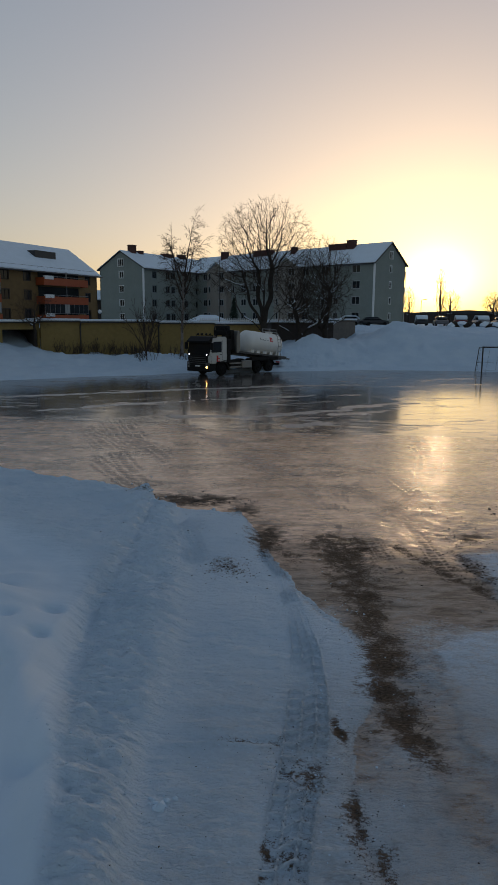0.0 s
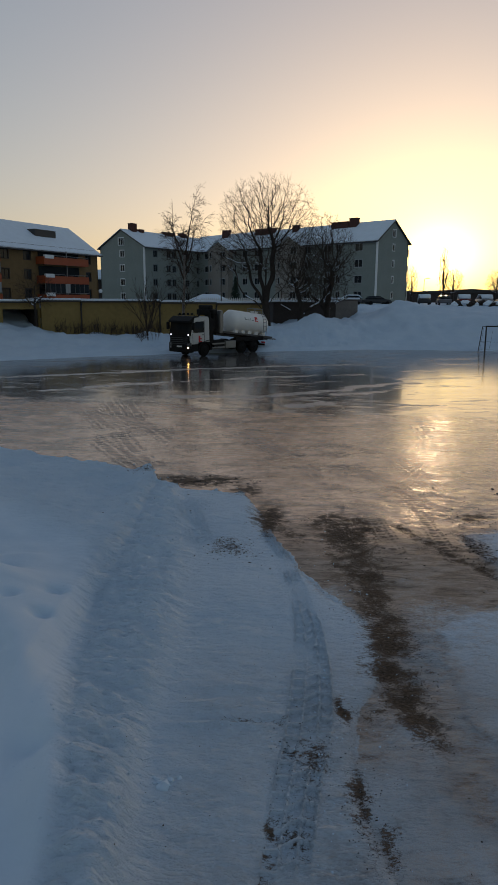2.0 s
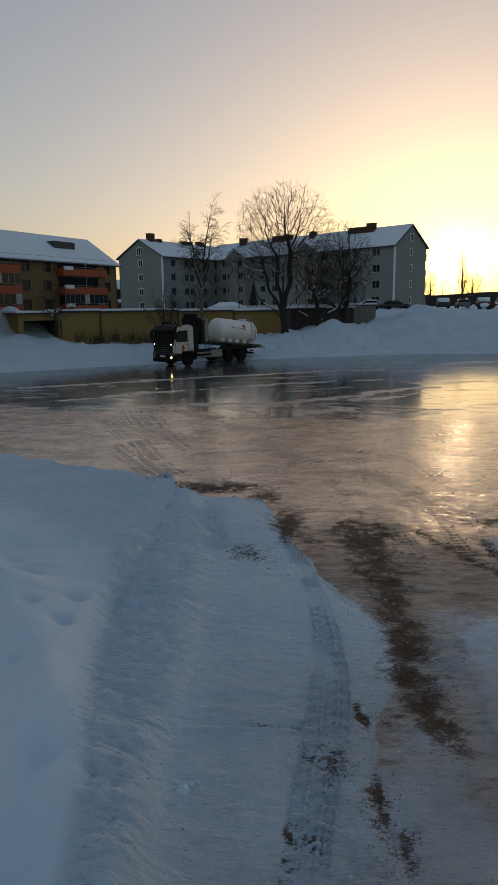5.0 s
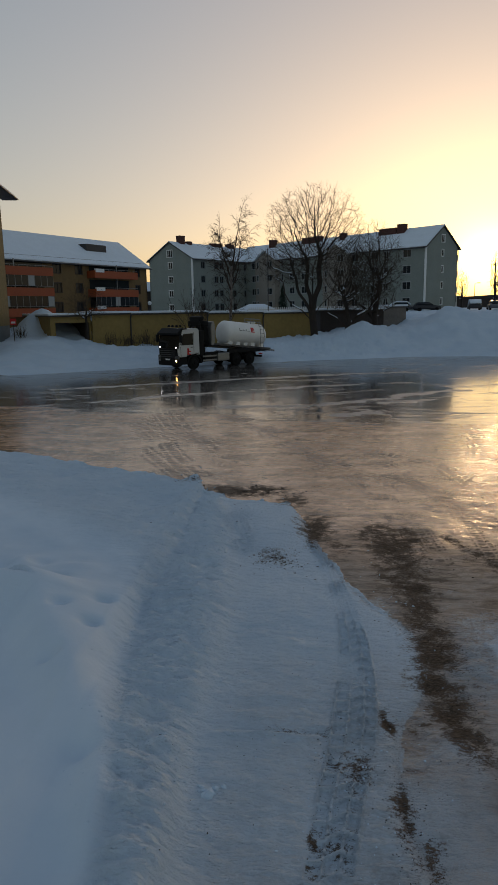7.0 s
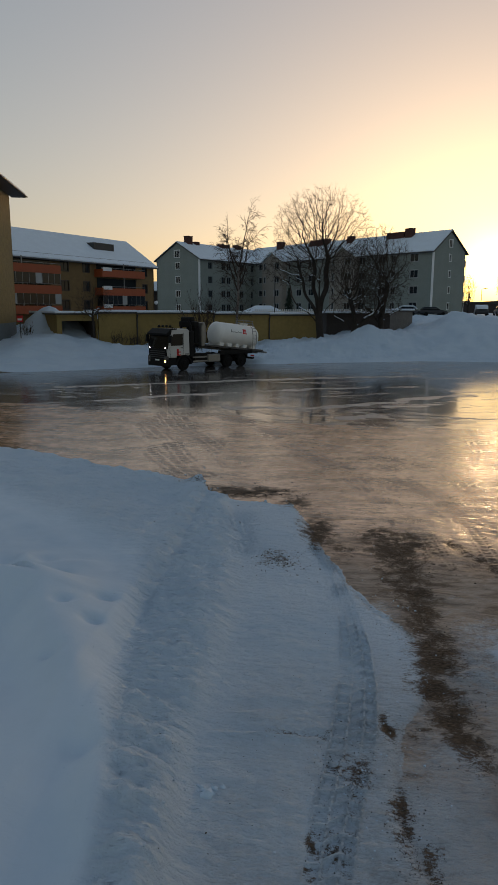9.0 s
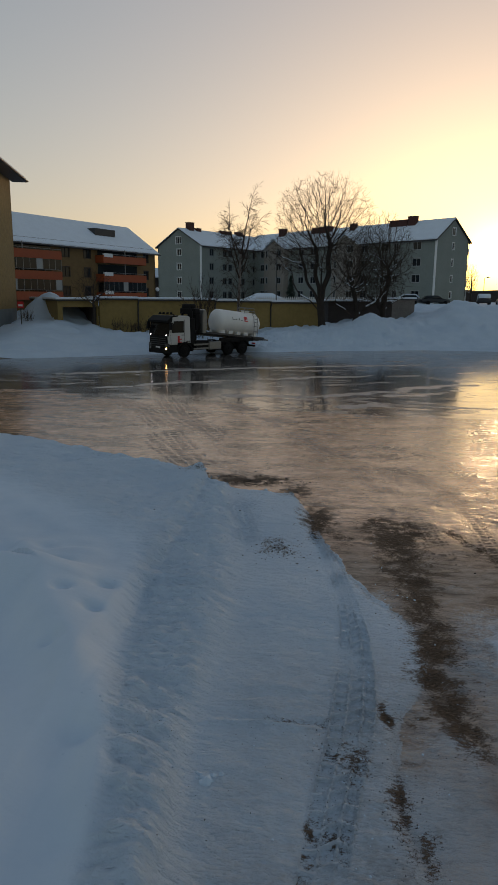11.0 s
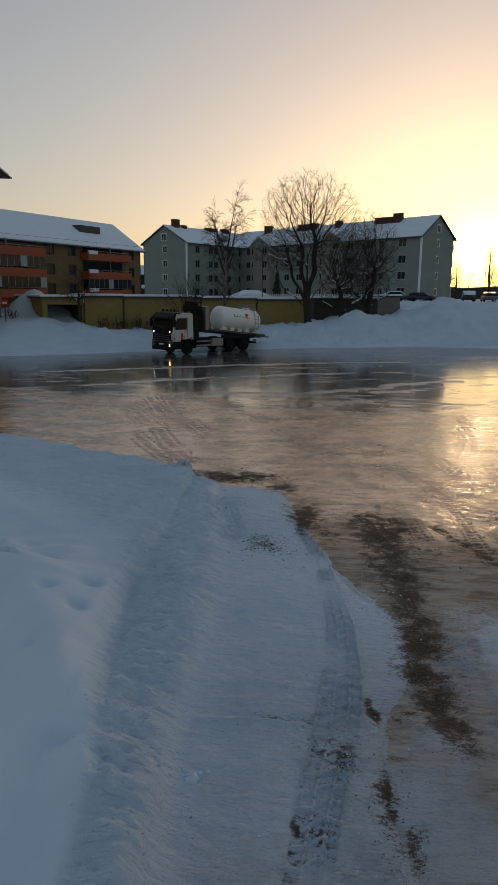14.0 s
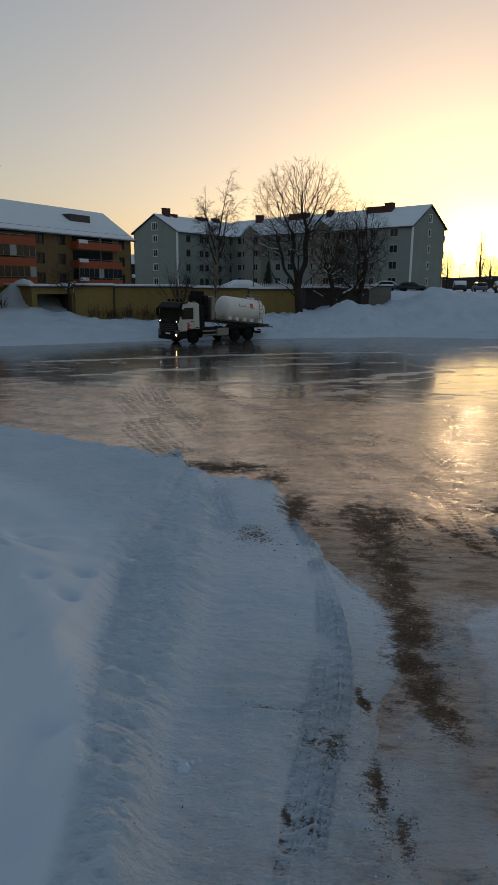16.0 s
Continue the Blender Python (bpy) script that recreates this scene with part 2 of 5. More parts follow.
# ---- helpers of this scene ----
def part(name, bm, mat, parent=None, label="", smooth=False):
    me = bpy.data.meshes.new(name)
    bm.to_mesh(me)
    bm.free()
    for mt in (mat if isinstance(mat, (list, tuple)) else (mat,)):
        me.materials.append(mt)
    if smooth:
        for p in me.polygons:
            p.use_smooth = True
    ob = new(name, me)
    ob.parent = parent
    if label:
        ob["label"] = label
    return ob


def place(ob, m):
    ob.matrix_basis = m
    return ob


def box(bm, x0, y0, z0, x1, y1, z1, bevel=0.0, m=None):
    """A box between two corners, with bevelled edges."""
    r = bmesh.ops.create_cube(bm, size=1, matrix=Matrix.LocRotScale(((x0 + x1) / 2, (y0 + y1) / 2, (z0 + z1) / 2), None, (abs(x1 - x0), abs(y1 - y0), abs(z1 - z0))))
    vs = r["verts"]
    if bevel:
        es = list({e for v in vs for e in v.link_edges})
        bv = bmesh.ops.bevel(bm, geom=es, offset=bevel, segments=2, affect="EDGES", profile=0.6)
        vs = list({v for v in bv["verts"]} | {v for v in vs if v.is_valid})
    if m:
        bmesh.ops.transform(bm, matrix=m, verts=vs)
    return vs


def boxm(x0, y0, z0, x1, y1, z1, bevel=0.0):
    bm = bmesh.new()
    box(bm, x0, y0, z0, x1, y1, z1, bevel)
    return bm


def tube(bm, pts, radii, sides=6, cap=True):
    """A tapered tube through points."""
    rings = []
    for i, p in enumerate(pts):
        p = Vector(p)
        d = (Vector(pts[min(i + 1, len(pts) - 1)]) - Vector(pts[max(i - 1, 0)])).normalized()
        a = d.orthogonal().normalized() if i == 0 else (rings_a - d * rings_a.dot(d)).normalized()
        rings_a = a
        b = d.cross(a)
        r = radii[i] if isinstance(radii, (list, tuple)) else radii
        rings.append([bm.verts.new(p + (a * math.cos(k * math.tau / sides) + b * math.sin(k * math.tau / sides)) * r) for k in range(sides)])
    for q, w in zip(rings, rings[1:]):
        for k in range(sides):
            bm.faces.new((q[k], q[(k + 1) % sides], w[(k + 1) % sides], w[k]))
    if cap:
        bm.faces.new(rings[0][::-1]), bm.faces.new(rings[-1])


def prism(bm, outline, axis, a, b):
    """Extrude an outline of 2D points along an axis ('x', 'y' or 'z') from a to b."""
    def at(p, k):
        return {"x": (k, p[0], p[1]), "y": (p[0], k, p[1]), "z": (p[0], p[1], k)}[axis]
    lo, hi = [bm.verts.new(at(p, a)) for p in outline], [bm.verts.new(at(p, b)) for p in outline]
    k = len(outline)
    for i in range(k):
        bm.faces.new((lo[i], lo[(i + 1) % k], hi[(i + 1) % k], hi[i]))
    bm.faces.new(lo[::-1]), bm.faces.new(hi)
    bmesh.ops.recalc_face_normals(bm, faces=bm.faces)


def lattice(bm, xs, zs, solid, y0, y1):
    """One welded frame of bars: the solid cells of a grid in x and z, from y0 to y1 deep."""
    seen = {}

    def v(x, y, z):
        k = (round(x, 4), round(y, 4), round(z, 4))
        if k not in seen:
            seen[k] = bm.verts.new(k)
        return seen[k]
    nx, nz = len(xs) - 1, len(zs) - 1
    full = {(i, j) for i in range(nx) for j in range(nz) if solid(i, j)}
    for i, j in full:
        a, b, c, d = xs[i], xs[i + 1], zs[j], zs[j + 1]
        bm.faces.new((v(a, y0, c), v(b, y0, c), v(b, y0, d), v(a, y0, d)))
        bm.faces.new((v(a, y1, d), v(b, y1, d), v(b, y1, c), v(a, y1, c)))
        for di, dj, p, q in ((-1, 0, (a, d), (a, c)), (1, 0, (b, c), (b, d)), (0, -1, (a, c), (b, c)), (0, 1, (b, d), (a, d))):
            if (i + di, j + dj) not in full:
                bm.faces.new((v(p[0], y0, p[1]), v(p[0], y1, p[1]), v(q[0], y1, q[1]), v(q[0], y0, q[1])))


def thing(name, m, label, category, group="", kind=""):
    ob = new(name)
    ob.empty_display_size = 0.2
    ob.matrix_basis = m
    return tagged(ob, label, category, group, kind)


def value_noise(x, y, seed):
    """Smooth random values in 0..1 on a unit lattice."""
    xi, yi = np.floor(x).astype(np.int64), np.floor(y).astype(np.int64)
    fx, fy = x - xi, y - yi
    fx, fy = fx * fx * (3 - 2 * fx), fy * fy * (3 - 2 * fy)

    def lattice(a, b):
        h = (a * 374761393 + b * 668265263 + seed * 982451653) & 0x7FFFFFFF
        h = ((h ^ (h >> 13)) * 1274126177) & 0x7FFFFFFF
        return ((h ^ (h >> 16)) & 0xFFFF) / 65535.0
    top = lattice(xi, yi) * (1 - fx) + lattice(xi + 1, yi) * fx
    low = lattice(xi, yi + 1) * (1 - fx) + lattice(xi + 1, yi + 1) * fx
    return top * (1 - fy) + low * fy


def fractal(x, y, scale, octaves, seed):
    v, a, s = 0, 1.0, 0
    for o in range(octaves):
        v = v + a * value_noise(x * scale * 2 ** o + 17.3 * o, y * scale * 2 ** o - 9.1 * o, seed + o)
        s += a
        a *= 0.5
    return v / s - 0.5

# ---- the ground: one sheet of snow, ice and slush ----
EDGE_X = [-300, -60, -40, -21.8, -17.7, -12.7, -5.2, 3.9, 10.2, 16.3, 22, 60, 300]
EDGE_Y = [20, 36, 41, 47.6, 49.4, 52.9, 57.0, 60.2, 62.0, 61.9, 60.6, 52, 20]
BANK_X = [-300, -28, -26, -23, -20, -16.8, -12, -6, 0, 4.5, 7, 10.5, 13, 15.6, 22, 27, 60, 300]
BANK_Z = [1.0, 1.0, 1.8, 2.4, 1.9, 1.3, 0.9, 0.85, 1.4, 1.9, 2.4, 2.1, 2.8, 3.3, 3.3, 3.2, 3.0, 3.0]
SNOW_NEAR = [(-300, 200), (-60, 45), (-20, 26.8), (-7.3, 19.6), (-5.3, 18.4), (-3.7, 17.45), (-2.95, 16.9), (-2.5, 17.25), (-2.15, 15.95), (-1.6, 15.75), (-0.5, 15.5), (-0.1, 15.5), (0.1, 14.5), (0.5, 12.4), (0.8, 11.0), (1.15, 9.9),
             (1.5, 9.4), (1.68, 8.7), (1.72, 7.9), (1.45, 7.3), (1.2, 6.95), (1.05, 6.2), (1.0, 5.5), (1.2, 4.5), (1.2, -300), (-300, -300)]
SNOW_PATCHES = [[(2.97, 9.28), (3.71, 9.47), (6, 9.9), (12, 10.2), (12, 6.4), (4, 6.6), (2.9, 6.75), (2.4, 7.2), (2.26, 8.1), (2.37, 8.84)],
                [(1.6, 6.97), (1.2, 6.46), (1.42, 6.1), (1.5, 5.2), (1.8, 3.5), (2.5, 3.5), (2.2, 5.4), (1.9, 6.4)],
                [(4.1, 12.7), (5, 13.0), (9, 13.6), (9, 10.9), (5, 10.2), (4.1, 10.4), (4.05, 11.3)]]


def inside(x, y, poly):
    hit = np.zeros(x.shape, bool)
    for (ax, ay), (bx, by) in zip(poly, poly[1:] + poly[:1]):
        if ay == by:
            continue
        hit ^= ((ay > y) != (by > y)) & (x < (bx - ax) * (y - ay) / (by - ay) + ax)
    return hit


def gap_to(x, y, line):
    """The distance to a line through points, and how far along it."""
    best, along, done = np.full(x.shape, 1e9), np.zeros(x.shape), 0.0
    for (ax, ay), (bx, by) in zip(line, line[1:]):
        lx, ly = bx - ax, by - ay
        n2 = lx * lx + ly * ly
        t = np.clip(((x - ax) * lx + (y - ay) * ly) / n2, 0, 1)
        d = np.hypot(x - ax - t * lx, y - ay - t * ly)
        near = d < best
        best, along = np.where(near, d, best), np.where(near, done + t * math.sqrt(n2), along)
        done += math.sqrt(n2)
    return best, along


def step(v, a, b):
    t = np.clip((v - a) / (b - a), 0, 1)
    return t * t * (3 - 2 * t)


def bump_at(x, y, cx, cy, rx, ry, turn=0.0):
    c, s = math.cos(turn), math.sin(turn)
    u, v = (x - cx) * c + (y - cy) * s, -(x - cx) * s + (y - cy) * c
    return np.exp(-(u / rx) ** 2 - (v / ry) ** 2)


def spread(a, b, fine, grow, far):
    """Grid lines, fine from a to b and growing out to far."""
    mid = list(np.arange(a, b, fine))
    up, d = [b], fine
    while up[-1] < far:
        d *= grow
        up.append(up[-1] + d)
    low, d = [a], fine
    while low[-1] > -far:
        d *= grow
        low.append(low[-1] - d)
    return low[:0:-1] + mid + up


TRACK_NEAR = [(0.27, 12.95), (0.62, 11.42), (0.77, 9.82), (0.81, 8.75), (0.77, 7.79), (0.68, 6.94), (0.58, 6.26), (0.43, 5.6), (0.32, 4.95), (0.15, 3.8)]
TRACKS_ICE = [([(-0.9, 15.4), (-1.3, 14.0), (-0.9, 12.0), (-0.3, 11.4)], 0.5), ([(-5.9, 23.6), (-4.3, 20.3), (-3.0, 17.7)], 0.42), ([(-4.8, 23.8), (-3.6, 20.4), (-2.4, 17.8)], 0.42), ([(-6.6, 31.1), (-4.9, 25.8), (-3.4, 23.0)], 0.5),
              ([(-6.0, 32.0), (-4.2, 25.9), (-2.5, 21.6), (-1.7, 18.9)], 0.5), ([(-2.6, 28.7), (-0.4, 23.1), (1.3, 19.0), (2.0, 15.8), (1.8, 12.8)], 0.5), ([(-1.8, 26.6), (0.0, 24.2), (1.9, 22.0), (4.2, 19.1), (4.6, 14.7)], 0.5),
              ([(2.1, 20.5), (3.1, 18.0), (4.1, 13.9)], 0.6), ([(2.4, 18.3), (1.9, 13.5)], 0.5), ([(2.5, 14.7), (2.6, 11.9)], 0.5), ([(1.8, 27.0), (3.2, 28.6)], 0.9), ([(-11.0, 30.0), (-7.6, 31.4), (-4.0, 30.3), (-2.0, 27.3)], 0.6),
              ([(0.7, 20.5), (1.9, 19.0), (3.1, 17.1)], 0.5), ([(3.6, 16.1), (3.6, 12.7), (3.6, 11.4)], 0.4), ([(-5.2, 31.1), (-2.9, 32.2), (-0.5, 28.0)], 0.6), ([(-10.1, 31.9), (-6.7, 27.8), (-4.6, 23.0)], 0.55), ([(6.5, 27), (6.0, 22), (5.0, 18.5), (3.2, 15.5)], 0.5)]



def ground_height(x, y):
    """Height, and the shares of snow, dirt and standing wet, at each place."""
    wob_x, wob_y = fractal(x, y, 0.9, 4, 5), fractal(x, y, 0.9, 4, 15)
    near = y < 48
    fray = fractal(x, y, 5.0, 3, 61)
    left = inside(x + wob_x * 0.3 + fray * 0.12, y + wob_y * 0.35 + fray * 0.14, SNOW_NEAR)
    snow = left.astype(float)
    for poly in SNOW_PATCHES:
        px, py = x + wob_x * 0.7 + fray * 0.25, y + wob_y * 0.8 + fray * 0.25
        gap, _ = gap_to(px, py, poly + poly[:1])
        snow = np.maximum(snow, 0.66 * step(np.where(inside(px, py, poly), gap, -gap), -0.45, 0.35))
    # thin frozen crust over the nearest slush
    crust = (np.interp(y, [5, 7, 9, 11], [0.55, 0.50, 0.40, 0.28]) + 0.65 * fractal(x, y, 0.9, 5, 57)) * (1 - step(y, 10.0, 12.5)) * step(y, -5, 1)
    snow = np.maximum(snow, crust)
    soft, _ = gap_to(x, y, SNOW_NEAR[11:24])
    snow = np.where(left & (x > -0.2) & (y < 15), np.clip(0.62 + soft * 1.1, 0, 1), snow)
    # banks beyond the rink
    edge = np.interp(x, EDGE_X, EDGE_Y) + 1.2 * fractal(x, y * 0.2, 0.35, 4, 31)
    s = y - edge
    bank = np.interp(x, BANK_X, BANK_Z)
    width = np.interp(x, [-30, -12, -6, 0, 8, 16, 30], [17, 10, 6, 10, 10, 12, 13])
    lump = fractal(x, y, 0.22, 5, 41)
    rise = 0.30 * step(s, 0.0, 1.0) + (bank - 0.30) * step(s, 0.8, width)
    rise = rise + (3.5 - bank) * step(y, 82, 96) + lump * 1.3 * step(s, 0.5, 6) * (1 - step(y, 84, 95))
    rise = rise + 1.9 * bump_at(x, y, -25.4, 66, 2.3, 2.6) + 0.5 * bump_at(x, y, -27.5, 67, 2, 2) + 0.9 * bump_at(x, y, -23.2, 66, 2.6, 2.4) + 1.2 * bump_at(x, y, 15.4, 73.5, 2.4, 3) + 0.5 * bump_at(x, y, 6.8, 69, 2, 2)
    rise = rise + 0.35 * bump_at(x, y, 3.4, 64.5, 2.6, 1.6) + (fractal(x, y, 1.1, 4, 43) * 0.65 + 0.45 * np.abs(fractal(x, y, 0.45, 4, 45)) - 0.12 * np.abs(fractal(x, y, 0.6, 3, 47)) + 0.16 * fractal(x, y, 2.6, 3, 49)) * step(s, 0.2, 2)
    rise = rise * (s > 0)
    far_snow = step(s, -0.5, 0.4)
    # the near field
    d_edge, _ = gap_to(x, y, SNOW_NEAR[1:24])
    din = np.where(left, d_edge, 0)
    h = np.zeros(x.shape)
    thick = np.interp(x, [-8, -2.5, -2.2, -0.2, 0.3, 2], [0.24, 0.26, 0.10, 0.08, 0.03, 0.02])
    h += left * thick * step(din, -0.03, 0.14)
    fringe = step(din, 0, 0.1) * left
    side = x - np.interp(y, [3, 4.5, 5.05, 5.83, 6.73, 7.76, 9.02, 13], [-1.2, -1.31, -1.51, -1.86, -2.32, -2.94, -3.68, -9])
    # broad rippled windrow pushed up by the plough, its lane side steeper
    mid_x = np.interp(y, [3, 4.7, 5.2, 6.4, 7.4, 9, 11, 13, 15], [-1.15, -1.25, -1.3, -1.5, -1.52, -1.6, -1.8, -1.95, -2.1])
    half = np.interp(y, [3, 5.2, 6.4, 7.4, 9, 11, 13, 15], [0.25, 0.30, 0.42, 0.55, 0.66, 0.82, 0.75, 0.5])
    across = (x - mid_x) / half
    row = np.exp(-np.where(across > 0, across * 1.15, across * 0.9) ** 4)
    ripple = 0.09 * fractal(x * 0.9, y * 1.7, 2.2, 4, 71) + 0.045 * fractal(x * 1.2, y * 3.0, 6.5, 3, 75) + 0.06 * np.abs(fractal(x, y * 1.3, 3.4, 3, 77))
    h += left * fringe * row * (np.interp(y, [4, 6, 9, 13], [0.10, 0.14, 0.17, 0.14]) + ripple * 2.2)
    # deep untouched snow with a soft crest, a hollow beside it, and old footprints
    d_cr, a_cr = gap_to(x, y, [(-9, 12.5), (-5.2, 9.3), (-4.1, 8.95), (-3.68, 9.02), (-2.94, 7.76), (-2.32, 6.73), (-1.86, 5.83), (-1.51, 5.05), (-1.31, 4.49), (-1.2, 3)])
    crest = np.interp(y, [3, 5, 7, 9, 10.5, 14], [0.24, 0.26, 0.27, 0.34, 0.30, 0.15])
    far_d = y + (x + 3) * 0.9
    deep = step(-(x - mid_x), half * 0.75, half * 1.5)
    drift = np.where(side > 0, crest * np.exp(-(d_cr / (0.45 + 0.3 * step(y, 6, 9))) ** 2), crest * np.exp(-(d_cr / 0.42) ** 2) - 0.16 * (1 - np.exp(-(d_cr / 0.6) ** 2)) * step(y, 5.8, 7.6) * (y < 9.6))
    h += left * (0.16 * deep * (1 - step(far_d, 11, 14)) + drift * step(y, 2, 4) * (1 - step(y, 10.0, 13)))
    h += left * deep * 0.20 * fractal(x, y, 0.8, 3, 81)
    h += left * deep * (0.17 * fractal(x * 0.8, y * 1.8, 1.6, 5, 85) + 0.12 * np.abs(fractal(x * 0.8, y * 1.8, 4.0, 3, 87))) * step(far_d, 10.8, 12.4)
    for cx, cy, r in ((-2.74, 8.95, 0.14), (-2.66, 8.1, 0.12), (-3.75, 9.75, 0.2), (-3.2, 8.5, 0.13), (-2.01, 5.74, 0.17), (-4.9, 10.4, 0.25), (-4.3, 10.6, 0.2), (-2.9, 7.3, 0.12)):
        h -= left * 0.13 * bump_at(x, y, cx, cy, r * 1.1, r)
    for cx, cy, r, z in ((-4.05, 9.25, 0.42, 0.20), (-4.5, 10.5, 0.4, 0.14), (-3.6, 10.4, 0.3, 0.08), (-3.3, 9.1, 0.25, 0.05), (-4.9, 9.2, 0.5, 0.16)):
        h += left * z * bump_at(x, y, cx, cy, r, r * 0.8)
    # the scraped lane: faint ripples across it
    lane = left * step(x, -1.2, -0.8) * (1 - step(x, 0.7, 1.2)) * (y < 14)
    lat0 = np.abs(x - np.interp(y, [p[1] for p in TRACK_NEAR[::-1]], [p[0] for p in TRACK_NEAR[::-1]]))
    lane = lane * (0.25 + 0.75 * step(lat0, 0.2, 0.35))
    h += lane * (0.085 * fractal(x * 0.7, y * 3.2, 1.8, 5, 91) * step(fractal(x * 0.6, y, 0.9, 3, 94), -0.12, 0.12) + 0.030 * fractal(x, y, 1.2, 5, 95) + 0.06 * np.abs(fractal(x * 0.7, y * 1.6, 5.0, 3, 97)))
    h += lane * 0.035 * np.exp(-((y - 6.55 - 0.05 * x) / 0.05) ** 2) * step(x, -1.0, -0.7) * (1 - step(x, 0.2, 0.35))
    # tread of a wheel loader's tyre
    d_t, a_t = gap_to(x, y, TRACK_NEAR)
    lat = x - np.interp(y, [p[1] for p in TRACK_NEAR[::-1]], [p[0] for p in TRACK_NEAR[::-1]])
    wide = np.interp(y, [4, 5.6, 6.9, 8.7, 10, 12], [0.21, 0.23, 0.26, 0.20, 0.15, 0.11])
    u = lat / wide
    inb = (np.abs(u) < 1) & (y < 12.8) & (y > 3.6)
    column = np.where(u < -0.30, 0, np.where(u < 0.38, 1, 2))
    lug = np.mod(a_t / 0.22 + np.where(column == 1, 0.4 + u * 0.9, np.where(column == 2, 0.75 - u * 0.25, u * 0.12)) + 0.25 * fractal(x, y, 1.4, 2, 93), 1.0)
    rail = (np.abs(u + 0.30) < 0.055) | (np.abs(u - 0.38) < 0.05) | (np.abs(np.abs(u) - 0.95) < 0.05)
    ridge = (lug < 0.17) | rail
    worn_t = step(fractal(x, y, 1.6, 3, 99), -0.16, 0.02)
    h += inb * (0.034 * ridge * (0.3 + 0.7 * worn_t) - 0.008) * step(y, 3, 4)
    tread = np.zeros(x.shape)
    for line, w in TRACKS_ICE:
        d_i, a_i = gap_to(x, y, line)
        far_w = step(y, 15, 21)
        w = w * (1 + 0.9 * far_w)
        lug = np.mod(a_i / (0.16 + 0.16 * far_w) + d_i * 2.0 + 0.5 * fray, 1.0) < 0.6
        ribs = np.mod(d_i / (0.11 + 0.11 * far_w) + 0.3 * fray, 1.0) < 0.58
        worn = (fractal(x, y, 0.9, 3, 109) > -0.08) * (d_i < w / 2) * (lug & ribs) * (1 - np.exp(-((a_i - 0.3) / 0.4) ** 2))
        h += worn * np.where(left, 0.034, 0.004) * (1 - step(y, 24, 30))
        tread = np.maximum(tread, worn * (1 - step(y, 29, 34)) * (~left))
    # slush: uneven
    slush = near & ~left
    close = 1 - step(y, 13, 19)
    h += slush * close * (0.05 * fractal(x, y, 0.8, 4, 101) + 0.022 * fractal(x, y, 4.5, 4, 105)) + (snow > 0.5) * (~left) * 0.02
    h += slush * (y < 40) * step(y, 15, 17) * 0.008 * fractal(x * 0.6, y * 1.4, 1.6, 2, 107)
    # dirt
    d_tr, _ = gap_to(x + wob_x * 0.35, y, [(1.85, 13.6), (1.9, 12.0), (1.88, 10.65), (1.87, 8.3), (1.74, 6.95), (1.85, 6.3)])
    wtr = np.interp(y, [6, 7, 8.3, 10.6, 13.2], [0.16, 0.24, 0.30, 0.42, 0.62])
    d_side, _ = gap_to(x + wob_x * 0.3, y, [(3.0, 13.2), (3.3, 12.4), (3.7, 11.4), (4.4, 10.0)])
    grains = fractal(x, y, 3.0, 5, 111)
    dirt = np.exp(-(d_tr / (wtr * 1.25)) ** 2) * (0.72 + 0.9 * grains) * (1 - step(y, 13, 16.5))
    dirt = np.maximum(dirt, 0.8 * np.exp(-(d_side / 0.20) ** 2) * (0.75 + 1.2 * grains))
    for cx, cy, rx, ry, k in ((1.04, 6.86, 0.07, 0.28, 1.0), (1.3, 6.8, 0.16, 0.16, 0.6), (1.02, 5.55, 0.09, 0.38, 0.85), (0.17, 5.05, 0.04, 0.16, 0.8), (1.12, 4.95, 0.16, 0.25, 0.75), (0.62, 6.05, 0.15, 0.3, 0.62), (0.36, 6.1, 0.06, 0.14, 0.7), (0.12, 6.65, 0.35, 0.08, 0.6),
                              (-1.4, 16.7, 1.1, 0.6, 1.0), (-0.1, 15.8, 0.4, 0.6, 0.85), (0.4, 13.7, 0.35, 1.1, 0.95), (0.85, 12.6, 0.25, 0.5, 0.7), (3.55, 12.0, 0.5, 0.3, 0.6),
                              (-0.41, 11.85, 0.32, 0.5, 0.62), (4.7, 13.8, 0.5, 0.35, 0.75), (4.2, 11.9, 0.28, 1.3, 0.65), (1.45, 6.95, 0.25, 0.1, 0.7), (-0.9, 20.0, 0.8, 0.3, 0.3)):
        dirt = np.maximum(dirt, k * bump_at(x + 0.12 * fray + 0.06 * wob_x, y + 0.25 * fray + 0.1 * wob_y, cx, cy, rx * 1.25, ry * 1.2) * (0.8 + 0.9 * grains))
    dirt = np.maximum(dirt, inb * (~ridge) * step(-y, -6.6, -6.0) * np.clip(0.22 + 1.2 * fractal(x, y, 2.6, 4, 121), 0, 0.55))
    h -= dirt * 0.02 * near
    # flooded beyond a ragged line, worn before it
    shore = np.interp(x, [-30, -10, -4, -1, 6, 20], [33, 30.6, 29.5, 27.2, 26.4, 25]) + 5.0 * fractal(x * 0.35, y, 0.5, 4, 131)
    wet = step(y - shore, -1.0, 1.0) * (near | (s < 0.5))
    dry = 1 - step(y + 1.5 * wob_y, 11.0, 14.5)
    grime = (1 - step(y, 6.2, 9.5)) * step(x, -1.1, -0.4) * np.clip(0.62 + 0.9 * fractal(x, y, 1.1, 4, 141), 0, 1) * (0.65 + 0.35 * step(x, 0.1, 1.0))
    frost = np.zeros(x.shape)
